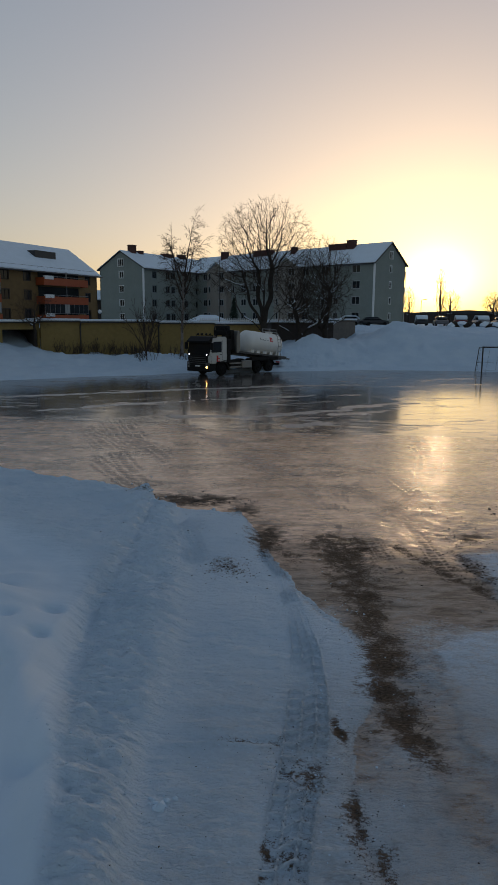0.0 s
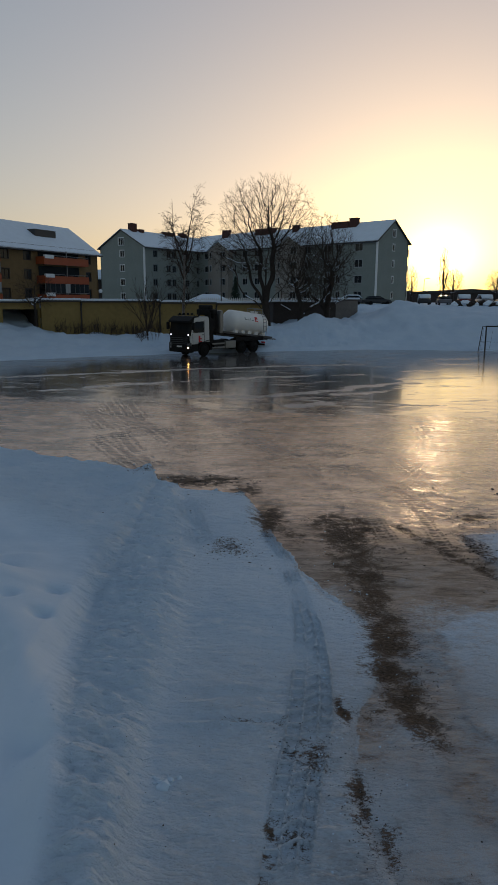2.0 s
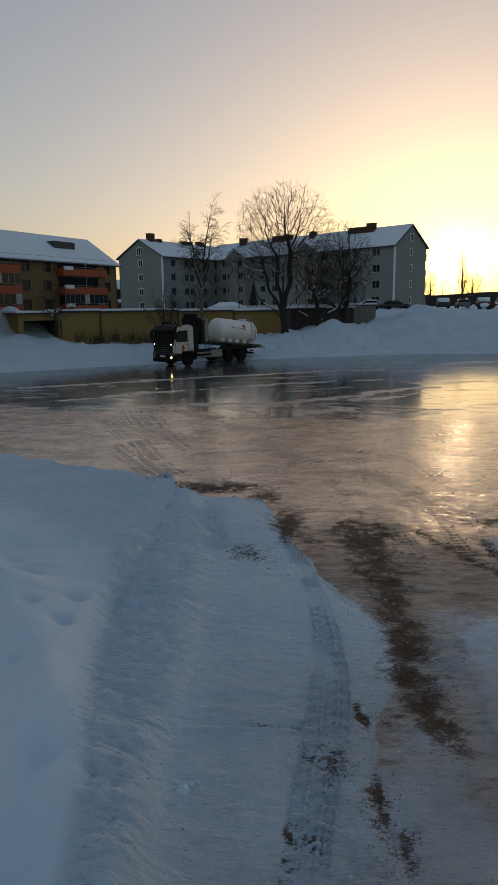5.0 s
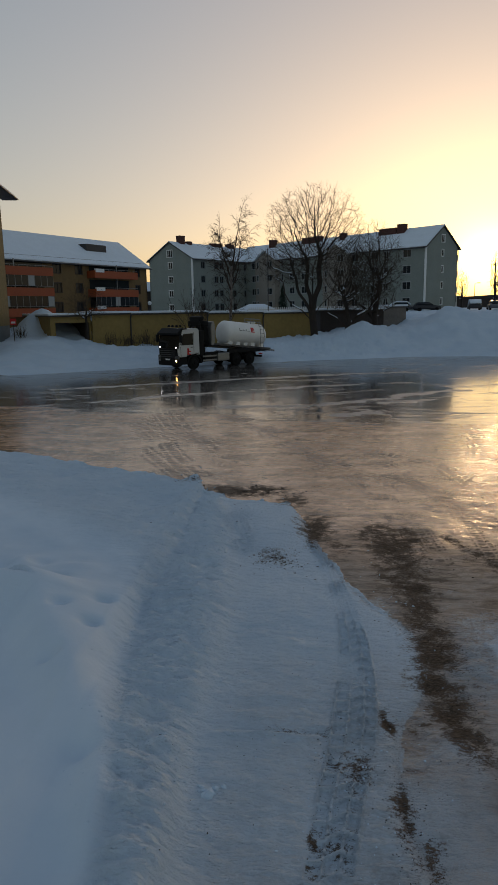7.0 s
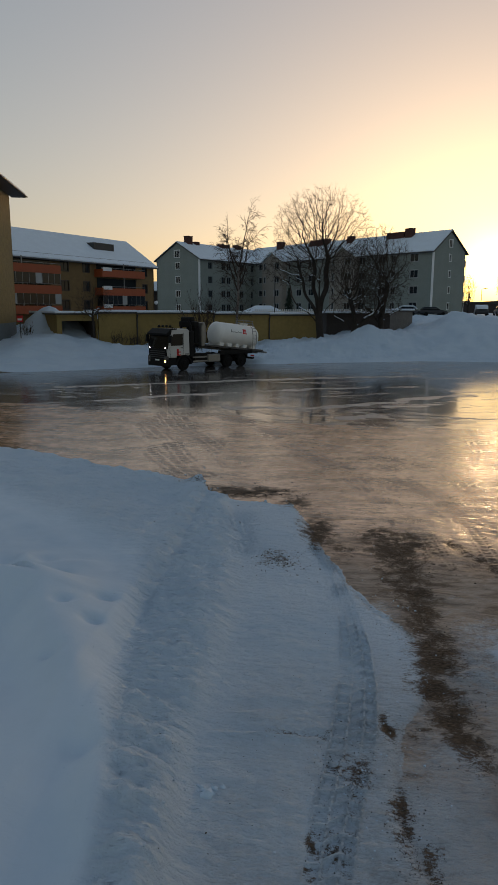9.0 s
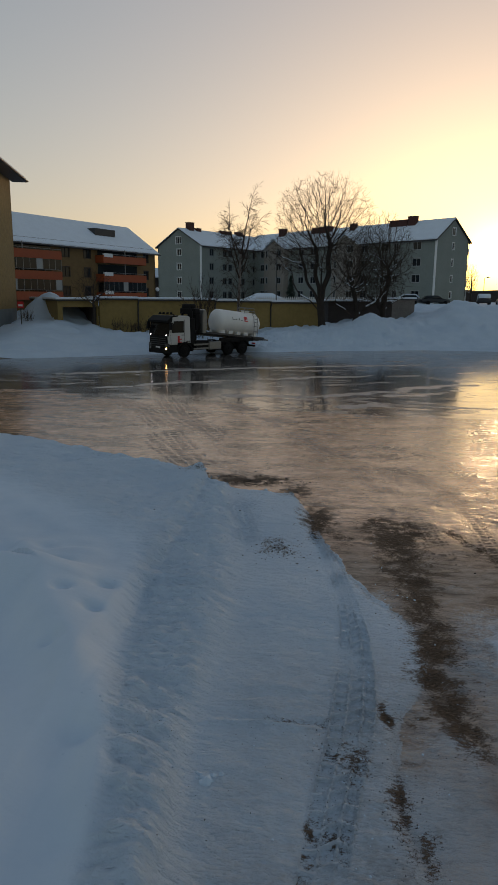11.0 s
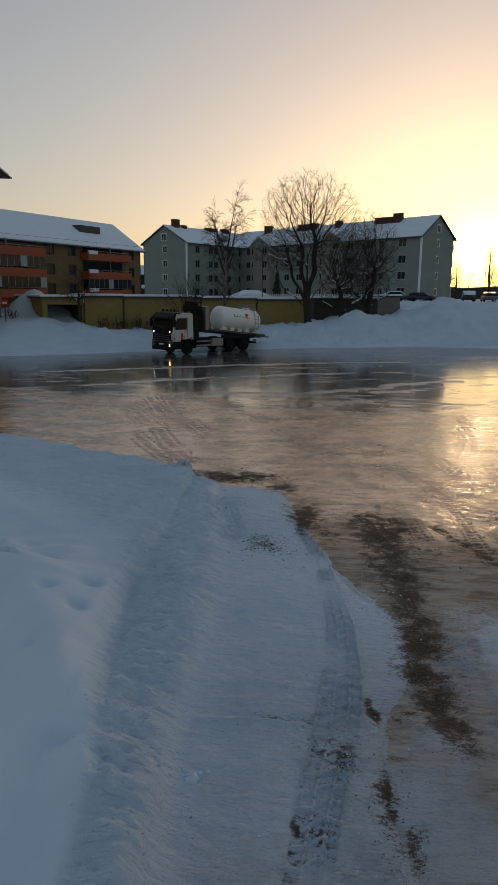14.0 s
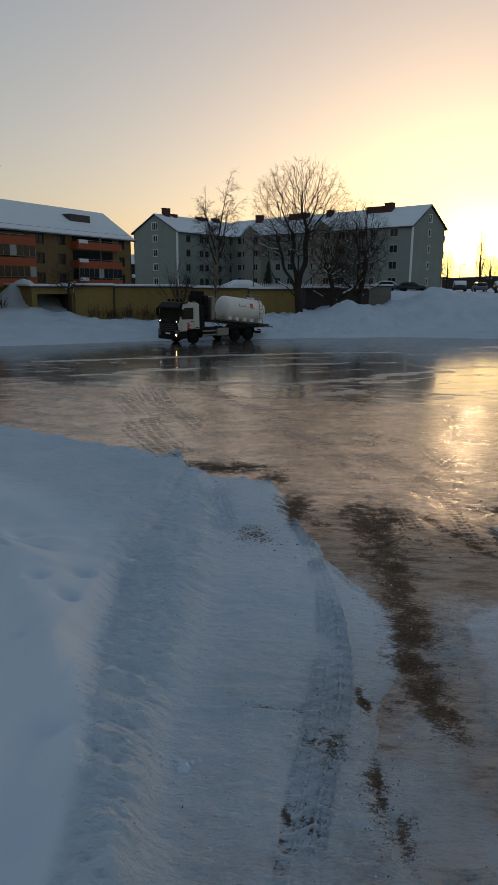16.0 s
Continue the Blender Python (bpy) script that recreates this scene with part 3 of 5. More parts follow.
    for line, w in (([(-3.5, 31.8), (-1, 31.6), (1.0, 31.8), (2.6, 33.0), (4.6, 34.3), (6.6, 36.2), (9, 37.5)], 0.55), ([(3.9, 32.6), (5.6, 33.0)], 0.45), ([(5.6, 29.4), (8.2, 29.2)], 0.3), ([(1.9, 29.2), (3.2, 29.8)], 0.9), ([(-10, 33.5), (-7, 36), (-2, 38.5), (4, 41)], 0.4), ([(-14, 39), (-6, 43), (2, 46.5), (8, 48)], 0.6)):
        d_f, _ = gap_to(x + wob_x, y + wob_y, line)
        frost = np.maximum(frost, np.exp(-(d_f / w) ** 2))
    on_rink = s <= 0
    crisp = 1 - 0.92 * left * deep * (1 - step(far_d, 10.8, 12.2))
    z = np.where(on_rink, h, rise)
    snow = np.where(near, snow, far_snow)
    return z, np.clip(snow, 0, 1), np.clip(dirt, 0, 1) * (y < 30), np.clip(wet, 0, 1), tread, crisp, dry, frost, grime


def build_ground():
    xs = np.array(spread(-6.0, 6.0, 0.038, 1.033, 3000))
    xs = np.concatenate([xs[xs < 0.03], np.arange(0.05, 1.35, 0.017), xs[xs > 1.37]])
    ylow = list(np.arange(3.2, 4.4, 0.037)) + list(np.arange(4.4, 9.6, 0.02)) + list(np.arange(9.6, 17.8, 0.037))
    y, d = ylow[-1], 0.036
    while y < 4000:
        d = (min(d * 1.01, 0.07) if y < 29 else (min(d * 1.06, 0.35) if y < 44 else (0.17 if y < 66 else 0.4))) if y < 100 else d * 1.12
        y += d
        ylow.append(y)
    back, y, d = [], 3.2, 0.036
    while y > -3000:
        d *= 1.2
        y -= d
        back.append(y)
    ys = np.array(back[::-1] + ylow)
    gx, gy = np.meshgrid(xs, ys)
    z, snow, dirt, wet, tread, crisp, dry, frost, grime = ground_height(gx.ravel(), gy.ravel())
    nx, ny = len(xs), len(ys)
    co = np.stack([gx.ravel(), gy.ravel(), z], 1).astype(np.float32)
    i = np.arange(nx * ny).reshape(ny, nx)
    quads = np.stack([i[:-1, :-1], i[:-1, 1:], i[1:, 1:], i[1:, :-1]], -1).reshape(-1, 4)
    me = bpy.data.meshes.new("ground")
    me.vertices.add(len(co))
    me.vertices.foreach_set("co", co.ravel())
    me.loops.add(quads.size)
    me.loops.foreach_set("vertex_index", quads.ravel().astype(np.int32))
    me.polygons.add(len(quads))
    me.polygons.foreach_set("loop_start", (np.arange(len(quads)) * 4).astype(np.int32))
    me.polygons.foreach_set("use_smooth", np.ones(len(quads), bool))
    me.update(calc_edges=True)
    for name, v in (("snow", snow), ("dirt", dirt), ("wet", wet), ("tread", tread), ("crisp", crisp), ("dry", dry), ("frost", frost), ("grime", grime)):
        me.attributes.new(name, "FLOAT", "POINT").data.foreach_set("value", v.astype(np.float32))
    me.materials.append(M_GROUND)
    return tagged(new("ground", me), "trampled snow, wet brown ice rink and ploughed snow banks", "ground", kind="structure")


build_ground()


def height_at(x, y):
    return float(ground_height(np.array([float(x)]), np.array([float(y)]))[0][0])

# ---- houses ----
def wall_part(name, parent, m, length, height, openings, mat, gable=0.0, thick=0.3, label=""):
    """A wall along local x with its outer face at y = 0 and openings (x, z, w, h) that go in."""
    bm = bmesh.new()
    xs = sorted({0, length, *[o[0] for o in openings], *[o[0] + o[2] for o in openings]})
    zs = sorted({0, height, *[o[1] for o in openings], *[o[1] + o[3] for o in openings]})
    grid = {}

    def v(x, y, z):
        k = (round(x, 4), round(y, 4), round(z, 4))
        if k not in grid:
            grid[k] = bm.verts.new(k)
        return grid[k]
    for a, b in zip(xs, xs[1:]):
        for c, d in zip(zs, zs[1:]):
            cx, cz = (a + b) / 2, (c + d) / 2
            if any(o[0] < cx < o[0] + o[2] and o[1] < cz < o[1] + o[3] for o in openings):
                continue
            bm.faces.new((v(a, 0, c), v(b, 0, c), v(b, 0, d), v(a, 0, d)))
    for x, z, w, h in openings:
        for (ax, az), (bx, bz) in zip(((x, z), (x + w, z), (x + w, z + h), (x, z + h)), ((x + w, z), (x + w, z + h), (x, z + h), (x, z))):
            bm.faces.new((bm.verts.new((ax, 0, az)), bm.verts.new((ax, thick, az)), bm.verts.new((bx, thick, bz)), bm.verts.new((bx, 0, bz))))
    if gable:
        bm.faces.new((bm.verts.new((0, 0, height)), bm.verts.new((length, 0, height)), bm.verts.new((length / 2, 0, height + gable))))
    for x0, x1 in ((0, 0), (length, length)):
        bm.faces.new((bm.verts.new((x0, 0, 0)), bm.verts.new((x0, thick, 0)), bm.verts.new((x0, thick, height)), bm.verts.new((x0, 0, height))))
    return place(part(name, bm, mat, parent, label), m)


def window_part(parent, m, w, h, bars=1, mat=None, lit=False):
    """A window set 0.1 m into its wall: frame, glass, a dark sheet for the unlit room."""
    mat = mat or M_TRIM
    t = 0.07
    xs = [0, t]
    for k in range(bars):
        x = w * (k + 1) / (bars + 1)
        xs += [x - 0.035, x + 0.035]
    xs += [w - t, w]
    bm = bmesh.new()
    lattice(bm, xs, [0, t, h - t, h], lambda i, j: i % 2 == 0 or j != 1, 0.08, 0.15)
    win = place(part("window", bm, mat, parent), m)
    part("sill", boxm(-0.04, -0.05, -0.05, w + 0.04, 0.08, -0.005), mat, win)
    bm = bmesh.new()
    lattice(bm, [-0.09, 0, w, w + 0.09], [0, h, h + 0.09], lambda i, j: i != 1 or j == 1, -0.02, 0.004)
    part("surround", bm, mat, win)
    part("pane", boxm(t, 0.115, t, w - t, 0.125, h - t), M_PANE, win)
    # added sheet, its near-black colour stands in for the shade indoors
    part("room_shade_sheet", boxm(0, 0.28, 0, w, 0.3, h), M_ROOM_SHADE, win)
    return win


def gable_roof(parent, m, length, depth, rise, over=0.5, snow=True):
    """A saddle roof over a block whose eaves run along local x; local y goes in. Sheet metal with a blanket of snow."""
    out = []
    for name, lift, mat, cut, label in (("roof", 0.0, M_DARK, 0.0, "dark sheet-metal roof"), ("snow_cover", 0.16, M_SNOW, 0.12, "thin blanket of snow")):
        bm = bmesh.new()
        k = rise / (depth / 2)
        o = over - cut
        prof = [(-o, -o * k + lift), (depth / 2, rise + lift), (depth + o, -o * k + lift), (depth + o, -o * k + lift - 0.15), (depth / 2, rise + lift - 0.15), (-o, -o * k + lift - 0.15)]
        prism(bm, prof, "x", -over * 0.8 + cut, length + over * 0.8 - cut)
        ob = place(part(name, bm, mat, parent, label), m)
        out.append(ob)
    bm = bmesh.new()
    tube(bm, [(-over * 0.8, -over - 0.06, -over * k - 0.08), (length + over * 0.8, -over - 0.06, -over * k - 0.08)], 0.07, 8)
    place(part("gutter", bm, M_DARK, parent), m)
    return out


def chimney_part(parent, m, w, d, h):
    bm = bmesh.new()
    box(bm, -w / 2, -d / 2, -0.8, w / 2, d / 2, h)
    box(bm, -w / 2 - 0.06, -d / 2 - 0.06, h, w / 2 + 0.06, d / 2 + 0.06, h + 0.12)
    c = place(part("chimney", bm, M_BRICKRED, parent, "dark red brick chimney"), m)
    return c


def facade(house, m, length, height, cols, rows, w, h, mat, gable=0.0, bars=1, frame_mat=None, skip=()):
    """One wall of a house with a grid of windows: cols are centre places or (place, width), rows sill heights."""
    ops, wins = [], []
    for i, c in enumerate(cols):
        cx, cw = c if isinstance(c, tuple) else (c, w)
        for j, z in enumerate(rows):
            if (i, j) in skip:
                continue
            ops.append((cx - cw / 2, z, cw, h))
            wins.append((cx - cw / 2, z, cw))
    wall = wall_part("wall", house, m, length, height, ops, mat, gable)
    for x, z, cw in wins:
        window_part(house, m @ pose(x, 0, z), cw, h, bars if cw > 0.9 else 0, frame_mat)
    return wall


def downpipe(house, m, x, height):
    bm = bmesh.new()
    tube(bm, [(x, -0.55, height - 0.25), (x, -0.12, height - 0.7), (x, -0.12, 0.1)], 0.06, 8)
    place(part("downpipe", bm, M_TRIM, house), m)


GREY_Z = 2.2
# the grey house with its long side and one end towards the rink, on the sunset side
house = thing("apartment_house", pose(22.1, 124, GREY_Z, 0, 0, 0), "grey-green rendered four-storey apartment house with snowy saddle roof", "apartment house", "apartment houses")
LB, DB, HB, RB = 52.0, 9.7, 12.5, 3.5
RUN = 135.0
long_b = pose(0, 0, 0, 0, 0, RUN) @ pose(LB, 0, 0, 0, 0, 180)
rows_b = [2.25, 5.05, 7.85, 10.65]
cols_b = [(LB - x, wd) for x, wd in ((4.0, 1.7), (8.6, 1.0), (11.2, 1.7), (16.0, 1.5), (20.0, 1.0), (23.5, 1.5), (29.5, 1.5), (33.0, 1.5), (36.0, 0.6), (41.0, 1.8), (45.0, 1.4), (49, 1.0))]
facade(house, long_b, LB, HB, cols_b, rows_b, 1.5, 1.35, M_GREY, frame_mat=M_FRAME)
end_b = pose(0, 0, 0, 0, 0, 45)
facade(house, end_b, DB, HB, [(DB * 0.52, 0.62)], [2.3, 5.1, 7.9, 10.7], 0.6, 1.2, M_GREY, gable=RB)
window_part(house, end_b @ pose(DB / 2 - 0.5, -0.16, 13.1), 1.0, 1.3, 1)
place(part("wall", boxm(0, 0, 0, LB, 0.3, HB), M_GREY, house), pose(0, 0, 0, 0, 0, RUN) @ pose(0, -DB, 0))
bm = bmesh.new()
box(bm, -0.05, -0.05, 0, DB, 0.05, 1.5)
place(part("plinth", bm, M_PLINTH, house, "bare concrete plinth"), end_b)
bm = bmesh.new()
box(bm, 0, -0.04, 0, LB, 0.05, 1.45)
place(part("plinth", bm, M_PLINTH, house, "bare concrete plinth"), long_b)
place(part("trim", boxm(-0.06, -0.09, 1.5, DB, 0.0, 1.75), M_TRIM, house), end_b)
place(part("trim", boxm(-0.18, -0.12, 0, 0.10, 0.16, HB), M_TRIM, house), end_b)
gable_roof(house, long_b @ pose(0, 0, HB), LB, DB, RB)
for k, (u, wd, hh) in enumerate(((8.2, 1.6, 1.7), (11.2, 4.0, 1.2), (22.5, 1.2, 1.4), (31.0, 5.2, 1.3), (43.0, 1.7, 1.7))):
    chimney_part(house, long_b @ pose(LB - u, DB * 0.42, HB + RB * 0.74), wd, 1.0, hh)
for u in (19.5, 39.5):
    bay = pose(LB - u - 3.4, -1.4, 0)
    bm = bmesh.new()
    prism(bm, [(0, 0), (6.2, 0), (6.2, HB - 0.3), (3.1, HB + 1.5), (0, HB - 0.3)], "y", 0, 1.6)
    b = place(part("projecting_bay", bm, M_PALE, house, "pale rendered stair bay"), long_b @ bay)
    bm = bmesh.new()
    prism(bm, [(-0.35, HB - 0.4), (3.1, HB + 1.65), (6.55, HB - 0.4), (6.55, HB - 0.2), (3.1, HB + 1.9), (-0.35, HB - 0.2)], "y", -0.35, 4.5)
    part("bay_roof", bm, M_SNOW, b, "snowy little saddle roof")
    for z in rows_b:
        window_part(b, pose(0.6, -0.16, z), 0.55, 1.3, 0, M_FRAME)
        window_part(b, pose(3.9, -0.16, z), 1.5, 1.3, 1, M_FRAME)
bm = bmesh.new()
for k in range(4):
    box(bm, DB + 0.0, 0.6, 1.6 + 2.8 * k, DB + 1.3, 4.2, 1.75 + 2.8 * k)
    for q in (0.65, 4.15):
        tube(bm, [(DB + 1.25, q, 1.75 + 2.8 * k), (DB + 1.25, q, 4.4 + 2.8 * k)], 0.05, 6)
    box(bm, DB + 1.22, 0.6, 1.8 + 2.8 * k, DB + 1.28, 4.2, 2.75 + 2.8 * k)
place(part("balcony_stack", bm, M_TRIM, house, "stack of light balconies"), end_b)

# the second grey house, one end towards the rink
house = thing("apartment_house", pose(-21.35, 142, GREY_Z, 0, 0, 0), "grey-green rendered apartment house with white window frames and snowy roof", "apartment house", "apartment houses")
LA, DA, HA, RA = 30.0, 12.0, 12.5, 3.4
end_a = pose(0, 0, 0, 0, 0, 148) @ pose(DA, 0, 0, 0, 0, 180)
long_a = pose(0, 0, 0, 0, 0, 58)
rows_a = [1.9, 4.75, 7.6, 10.45]
facade(house, end_a, DA, HA, [(DA * 0.5, 1.2)], rows_a, 1.2, 1.35, M_GREY, gable=RA)
window_part(house, end_a @ pose(DA / 2 - 0.75, -0.16, 12.8), 1.5, 1.45, 2)
facade(house, long_a, LA, HA, [(3.4, 1.3), (7.8, 1.3), (9.6, 1.3), (14.2, 1.3), (18.4, 1.3), (22, 1.3)], rows_a, 1.3, 1.35, M_GREY, bars=1, frame_mat=M_PLINTH)
place(part("wall", boxm(0, 0, 0, LA, 0.3, HA), M_GREY, house), long_a @ pose(0, DA - 0.3, 0))
place(part("trim", boxm(-0.2, -0.12, 0, 0.12, 0.16, HA), M_TRIM, house), long_a)
gable_roof(house, long_a @ pose(0, 0, HA), LA, DA, RA)
for u, wd, hh in ((3.2, 1.5, 1.9), (5.6, 1.3, 0.9), (15.0, 3.4, 1.0), (20.0, 2.0, 1.2)):
    chimney_part(house, long_a @ pose(u, DA * 0.48, HA + RA * 0.82), wd, 1.1, hh)
bm = bmesh.new()
prism(bm, [(0, 0), (5.6, 0), (5.6, HA - 0.4), (2.8, HA + 1.2), (0, HA - 0.4)], "y", 0, 1.7)
b = place(part("projecting_bay", bm, M_PALE, house, "pale rendered stair bay"), long_a @ pose(19.6, -1.5, 0))
bm = bmesh.new()
prism(bm, [(-0.3, HA - 0.5), (2.8, HA + 1.35), (5.9, HA - 0.5), (5.9, HA - 0.3), (2.8, HA + 1.6), (-0.3, HA - 0.3)], "y", -0.3, 4)
part("bay_roof", bm, M_SNOW, b, "snowy little saddle roof")
for z in rows_a:
    window_part(b, pose(3.4, -0.16, z), 1.2, 1.3, 1, M_FRAME)

# the ochre house with orange balconies
C_ANG = 65.0
house = thing("balcony_house", pose(-25.2, 116, 2.0, 0, 0, 0), "ochre brick apartment house with orange balcony fronts and snowy roof", "apartment house", "apartment houses")
LC, DC, HC, RC = 62.0, 12.0, 9.6, 4.0
long_c = pose(0, 0, 0, 0, 0, C_ANG) @ pose(-LC, 0, 0)
rows_c = [3.25, 5.95, 8.65]
wins_c = [(LC - 2.4, 1.2), (LC - 16.2, 1.4), (LC - 20.6, 1.5), (LC - 43, 1.3), (LC - 49, 1.3)]
facade(house, long_c, LC, HC, wins_c, [z - 0.9 for z in rows_c], 1.3, 1.35, M_OCHRE, bars=1, frame_mat=M_FENCE)
end_c = pose(0, 0, 0, 0, 0, C_ANG) @ pose(0, 0, 0, 0, 0, 90)
wall_part("wall", house, end_c, DC, HC, [], M_OCHRE, gable=RC)
place(part("wall", boxm(0, 0, 0, LC, 0.3, HC), M_OCHRE, house), long_c @ pose(0, DC - 0.3, 0))
wall_part("wall", house, long_c @ pose(0, DC, 0, 0, 0, -90), DC, HC, [], M_OCHRE, gable=RC)
gable_roof(house, long_c @ pose(0, 0, HC), LC, DC, RC, over=0.7)
for u0, u1, glazed in ((LC - 14.4, LC - 4.4, (0,)), (LC - 36.5, LC - 23.0, (0, 1)), (LC - 62, LC - 52, ())):
    for k, z in enumerate((1.9, 4.6, 7.3)):
        b = place(part("balcony", boxm(u0, -1.5, z, u1, 0.02, z + 0.18), M_PLINTH, house, "balcony with orange front panel"), long_c)
        bm = bmesh.new()
        box(bm, u0, -1.56, z - 0.1, u1, -1.5, z + 1.0, 0.01)
        box(bm, u0 - 0.06, -1.56, z - 0.1, u0, 0, z + 1.0)
        box(bm, u1, -1.56, z - 0.1, u1 + 0.06, 0, z + 1.0)
        part("front_panel", bm, M_ORANGE, b, "orange sheet panel")
        bm = bmesh.new()
        tube(bm, [(u0, -1.53, z + 1.22), (u1, -1.53, z + 1.22)], 0.03, 6)
        for q in range(int((u1 - u0) / 1.5) + 1):
            tube(bm, [(u0 + 1.5 * q, -1.53, z + 1.0), (u0 + 1.5 * q, -1.53, z + 1.22)], 0.02, 5)
        part("rail", bm, M_ALU, b)
        part("post", boxm((u0 + u1) / 2 - 0.06, -1.5, z + 1.0, (u0 + u1) / 2 + 0.06, -1.38, z + (1.95 if k == 2 else 2.68)), M_ALU, b)
        bm = bmesh.new()
        box(bm, u0 + 0.4, -0.02, z + 0.2, u1 - 0.4, 0.01, z + 2.45)
        part("glass_door", bm, M_PANE, b)
        if k in glazed:
            bm = bmesh.new()
            c = int((u1 - u0) / 1.1)
            for q in range(c + 1):
                x = u0 + (u1 - u0) * q / c
                box(bm, x - 0.03, -1.52, z + 1.24, x + 0.03, -1.46, z + 2.7)
            box(bm, u0, -1.52, z + 2.62, u1, -1.46, z + 2.7)
            part("glazing_bar", bm, M_ALU, b)
            for q in range(c):
                x0, x1 = u0 + (u1 - u0) * q / c + 0.035, u0 + (u1 - u0) * (q + 1) / c - 0.035
                part("pane", boxm(x0, -1.5, z + 1.26, x1, -1.49, z + 2.6), M_FRAME if (q + 3 * k) % 7 == 4 else M_PANE, b)
        if u0 < LC - 30 and k == 0:
            continue
        bm = bmesh.new()
        box(bm, u0 + 0.1, -1.62, z + 0.75, u0 + 2.0, -1.3, z + 1.28, 0.03)
        part("awning_box", bm, M_TRIM, b, "pale folded screen")
bm = bmesh.new()
prism(bm, [(0, 0), (3.3, 0), (3.3, 1.35), (0, 1.35)], "x", 0, 4.6)
place(part("roof_box", bm, M_DARK, house, "dark sheet-metal roof housing"), long_c @ pose(LC - 11.4, 2.6, HC + 1.6))
bm = bmesh.new()
tube(bm, [(0, 0.3, 0.35), (LC, 0.3, 0.35)], 0.03, 5)
place(part("snow_rail", bm, M_DARK, house), long_c @ pose(0, 0, HC))

# low house far back between them
house = thing("low_house", pose(-37, 158, 2.5, 0, 0, 20), "low dark house far behind with snow on its roof", "house")
part("wall", boxm(0, 0, 0, 16, 9, 6.2), M_FENCE, house)
gable_roof(house, pose(0, 0, 6.2), 16, 9, 2.0)

# end of a yellow brick house whose long side runs away from the rink
house = thing("brick_house", pose(-26.05, 52, 0.4, 0, 0, 101.6), "yellow brick house corner on a grey concrete plinth", "house")
LY, DY = 18.4, 11.0
wall_part("wall", house, pose(0, 0, 2.75), LY, 13.5, [(2.0, z, 1.4, 1.4) for z in (1.2, 4.2, 7.2)], M_YELLOW)
for z in (1.2, 4.2, 7.2):
    window_part(house, pose(2.0, 0, 2.75 + z), 1.4, 1.4, 1)
wall_part("wall", house, pose(LY, 0, 2.75, 0, 0, 90), DY, 13.5, [], M_YELLOW, gable=3.6)
wall_part("wall", house, pose(0, DY, 2.75, 0, 0, -90), DY, 13.5, [], M_YELLOW, gable=3.6)
part("wall", boxm(0.02, DY - 0.3, 2.75, LY - 0.02, DY - 0.01, 16.25), M_YELLOW, house)
bm = bmesh.new()
box(bm, 0.04, 0.04, -0.6, LY - 0.04, DY - 0.04, 2.75)
part("plinth", bm, M_PLINTH, house, "grey concrete plinth")
gable_roof(house, pose(0, 0, 16.4), LY, DY, 3.6, over=1.5)
part("eave_box", boxm(-1.2, -1.45, 15.25, LY + 1.2, -0.02, 15.52, 0.03), M_DARK, house, "deep dark boarded eave")

# ---- garages behind the rink ----
GA, GB = Vector((-18.7, 62.2)), Vector((1.5, 74.2))
g_ang = math.degrees(math.atan2(GB.y - GA.y, GB.x - GA.x))
g_len = (GB - GA).length
garage = thing("garage_row", pose(GA.x, GA.y, 0, 0, 0, g_ang), "row of low ochre plastered garages with snow on top", "garages")
bays = (0.0, 3.6, 11.4, 17.6, g_len)
for k, (a, b) in enumerate(zip(bays, bays[1:])):
    top = 4.1 - 0.32 * a / g_len
    w = place(part("wall", boxm(a + 0.02, 0, -0.3, b - 0.02, 0.3, top), M_WALLY, garage, "ochre plastered wall bay"), pose(0, 0, 0))
    part("roof_edge", boxm(a, -0.22, top, b, 6, top + 0.13), M_DARK, w)
    bm = bmesh.new()
    box(bm, a, -0.18, top + 0.13, b, 6, top + 0.33, 0.06)
    part("snow_cover", bm, M_SNOW, w)
    if k:
        bm = bmesh.new()
        tube(bm, [(a, -0.28, top - 0.05), (a, -0.1, top - 0.35), (a, -0.1, -0.2)], 0.07, 6)
        part("downpipe", bm, M_DARK, w)
place(part("wall", boxm(0, 0, -0.3, g_len, 0.3, 3.5), M_WALLY, garage), pose(0, 5.7, 0))
place(part("wall", boxm(g_len - 0.3, 0.3, -0.3, g_len, 5.7, 3.7), M_WALLY, garage), pose(0, 0, 0))
# open carport section
carport = thing("open_garage", pose(GA.x, GA.y, 0, 0, 0, g_ang + 2), "open dark garage bay with ochre posts and snowy roof", "garage")
wall_part("wall", carport, pose(-3.7, 0.35, 0), 3.7, 4.0, [(0.45, 0.9, 3.1, 2.55)], M_WALLY)
part("back_wall", boxm(-3.7, 11.6, 0, 0, 11.9, 4.0), M_FENCE, carport)
part("side_wall", boxm(-3.7, 0.65, 0, -3.4, 11.6, 4.0), M_WALLY, carport)
part("side_wall", boxm(-0.3, 0.66, 0, -0.04, 11.6, 3.98), M_FENCE, carport)
part("floor_slab", boxm(-3.4, 0.65, 0.6, 0, 11.6, 0.85), M_PLINTH, carport)
part("roof_edge", boxm(-3.9, 0.1, 4.0, -0.03, 12, 4.12), M_DARK, carport)
bm = bmesh.new()
box(bm, -3.9, 0.14, 4.12, -0.03, 12, 4.3, 0.06)
part("snow_cover", bm, M_SNOW, carport)

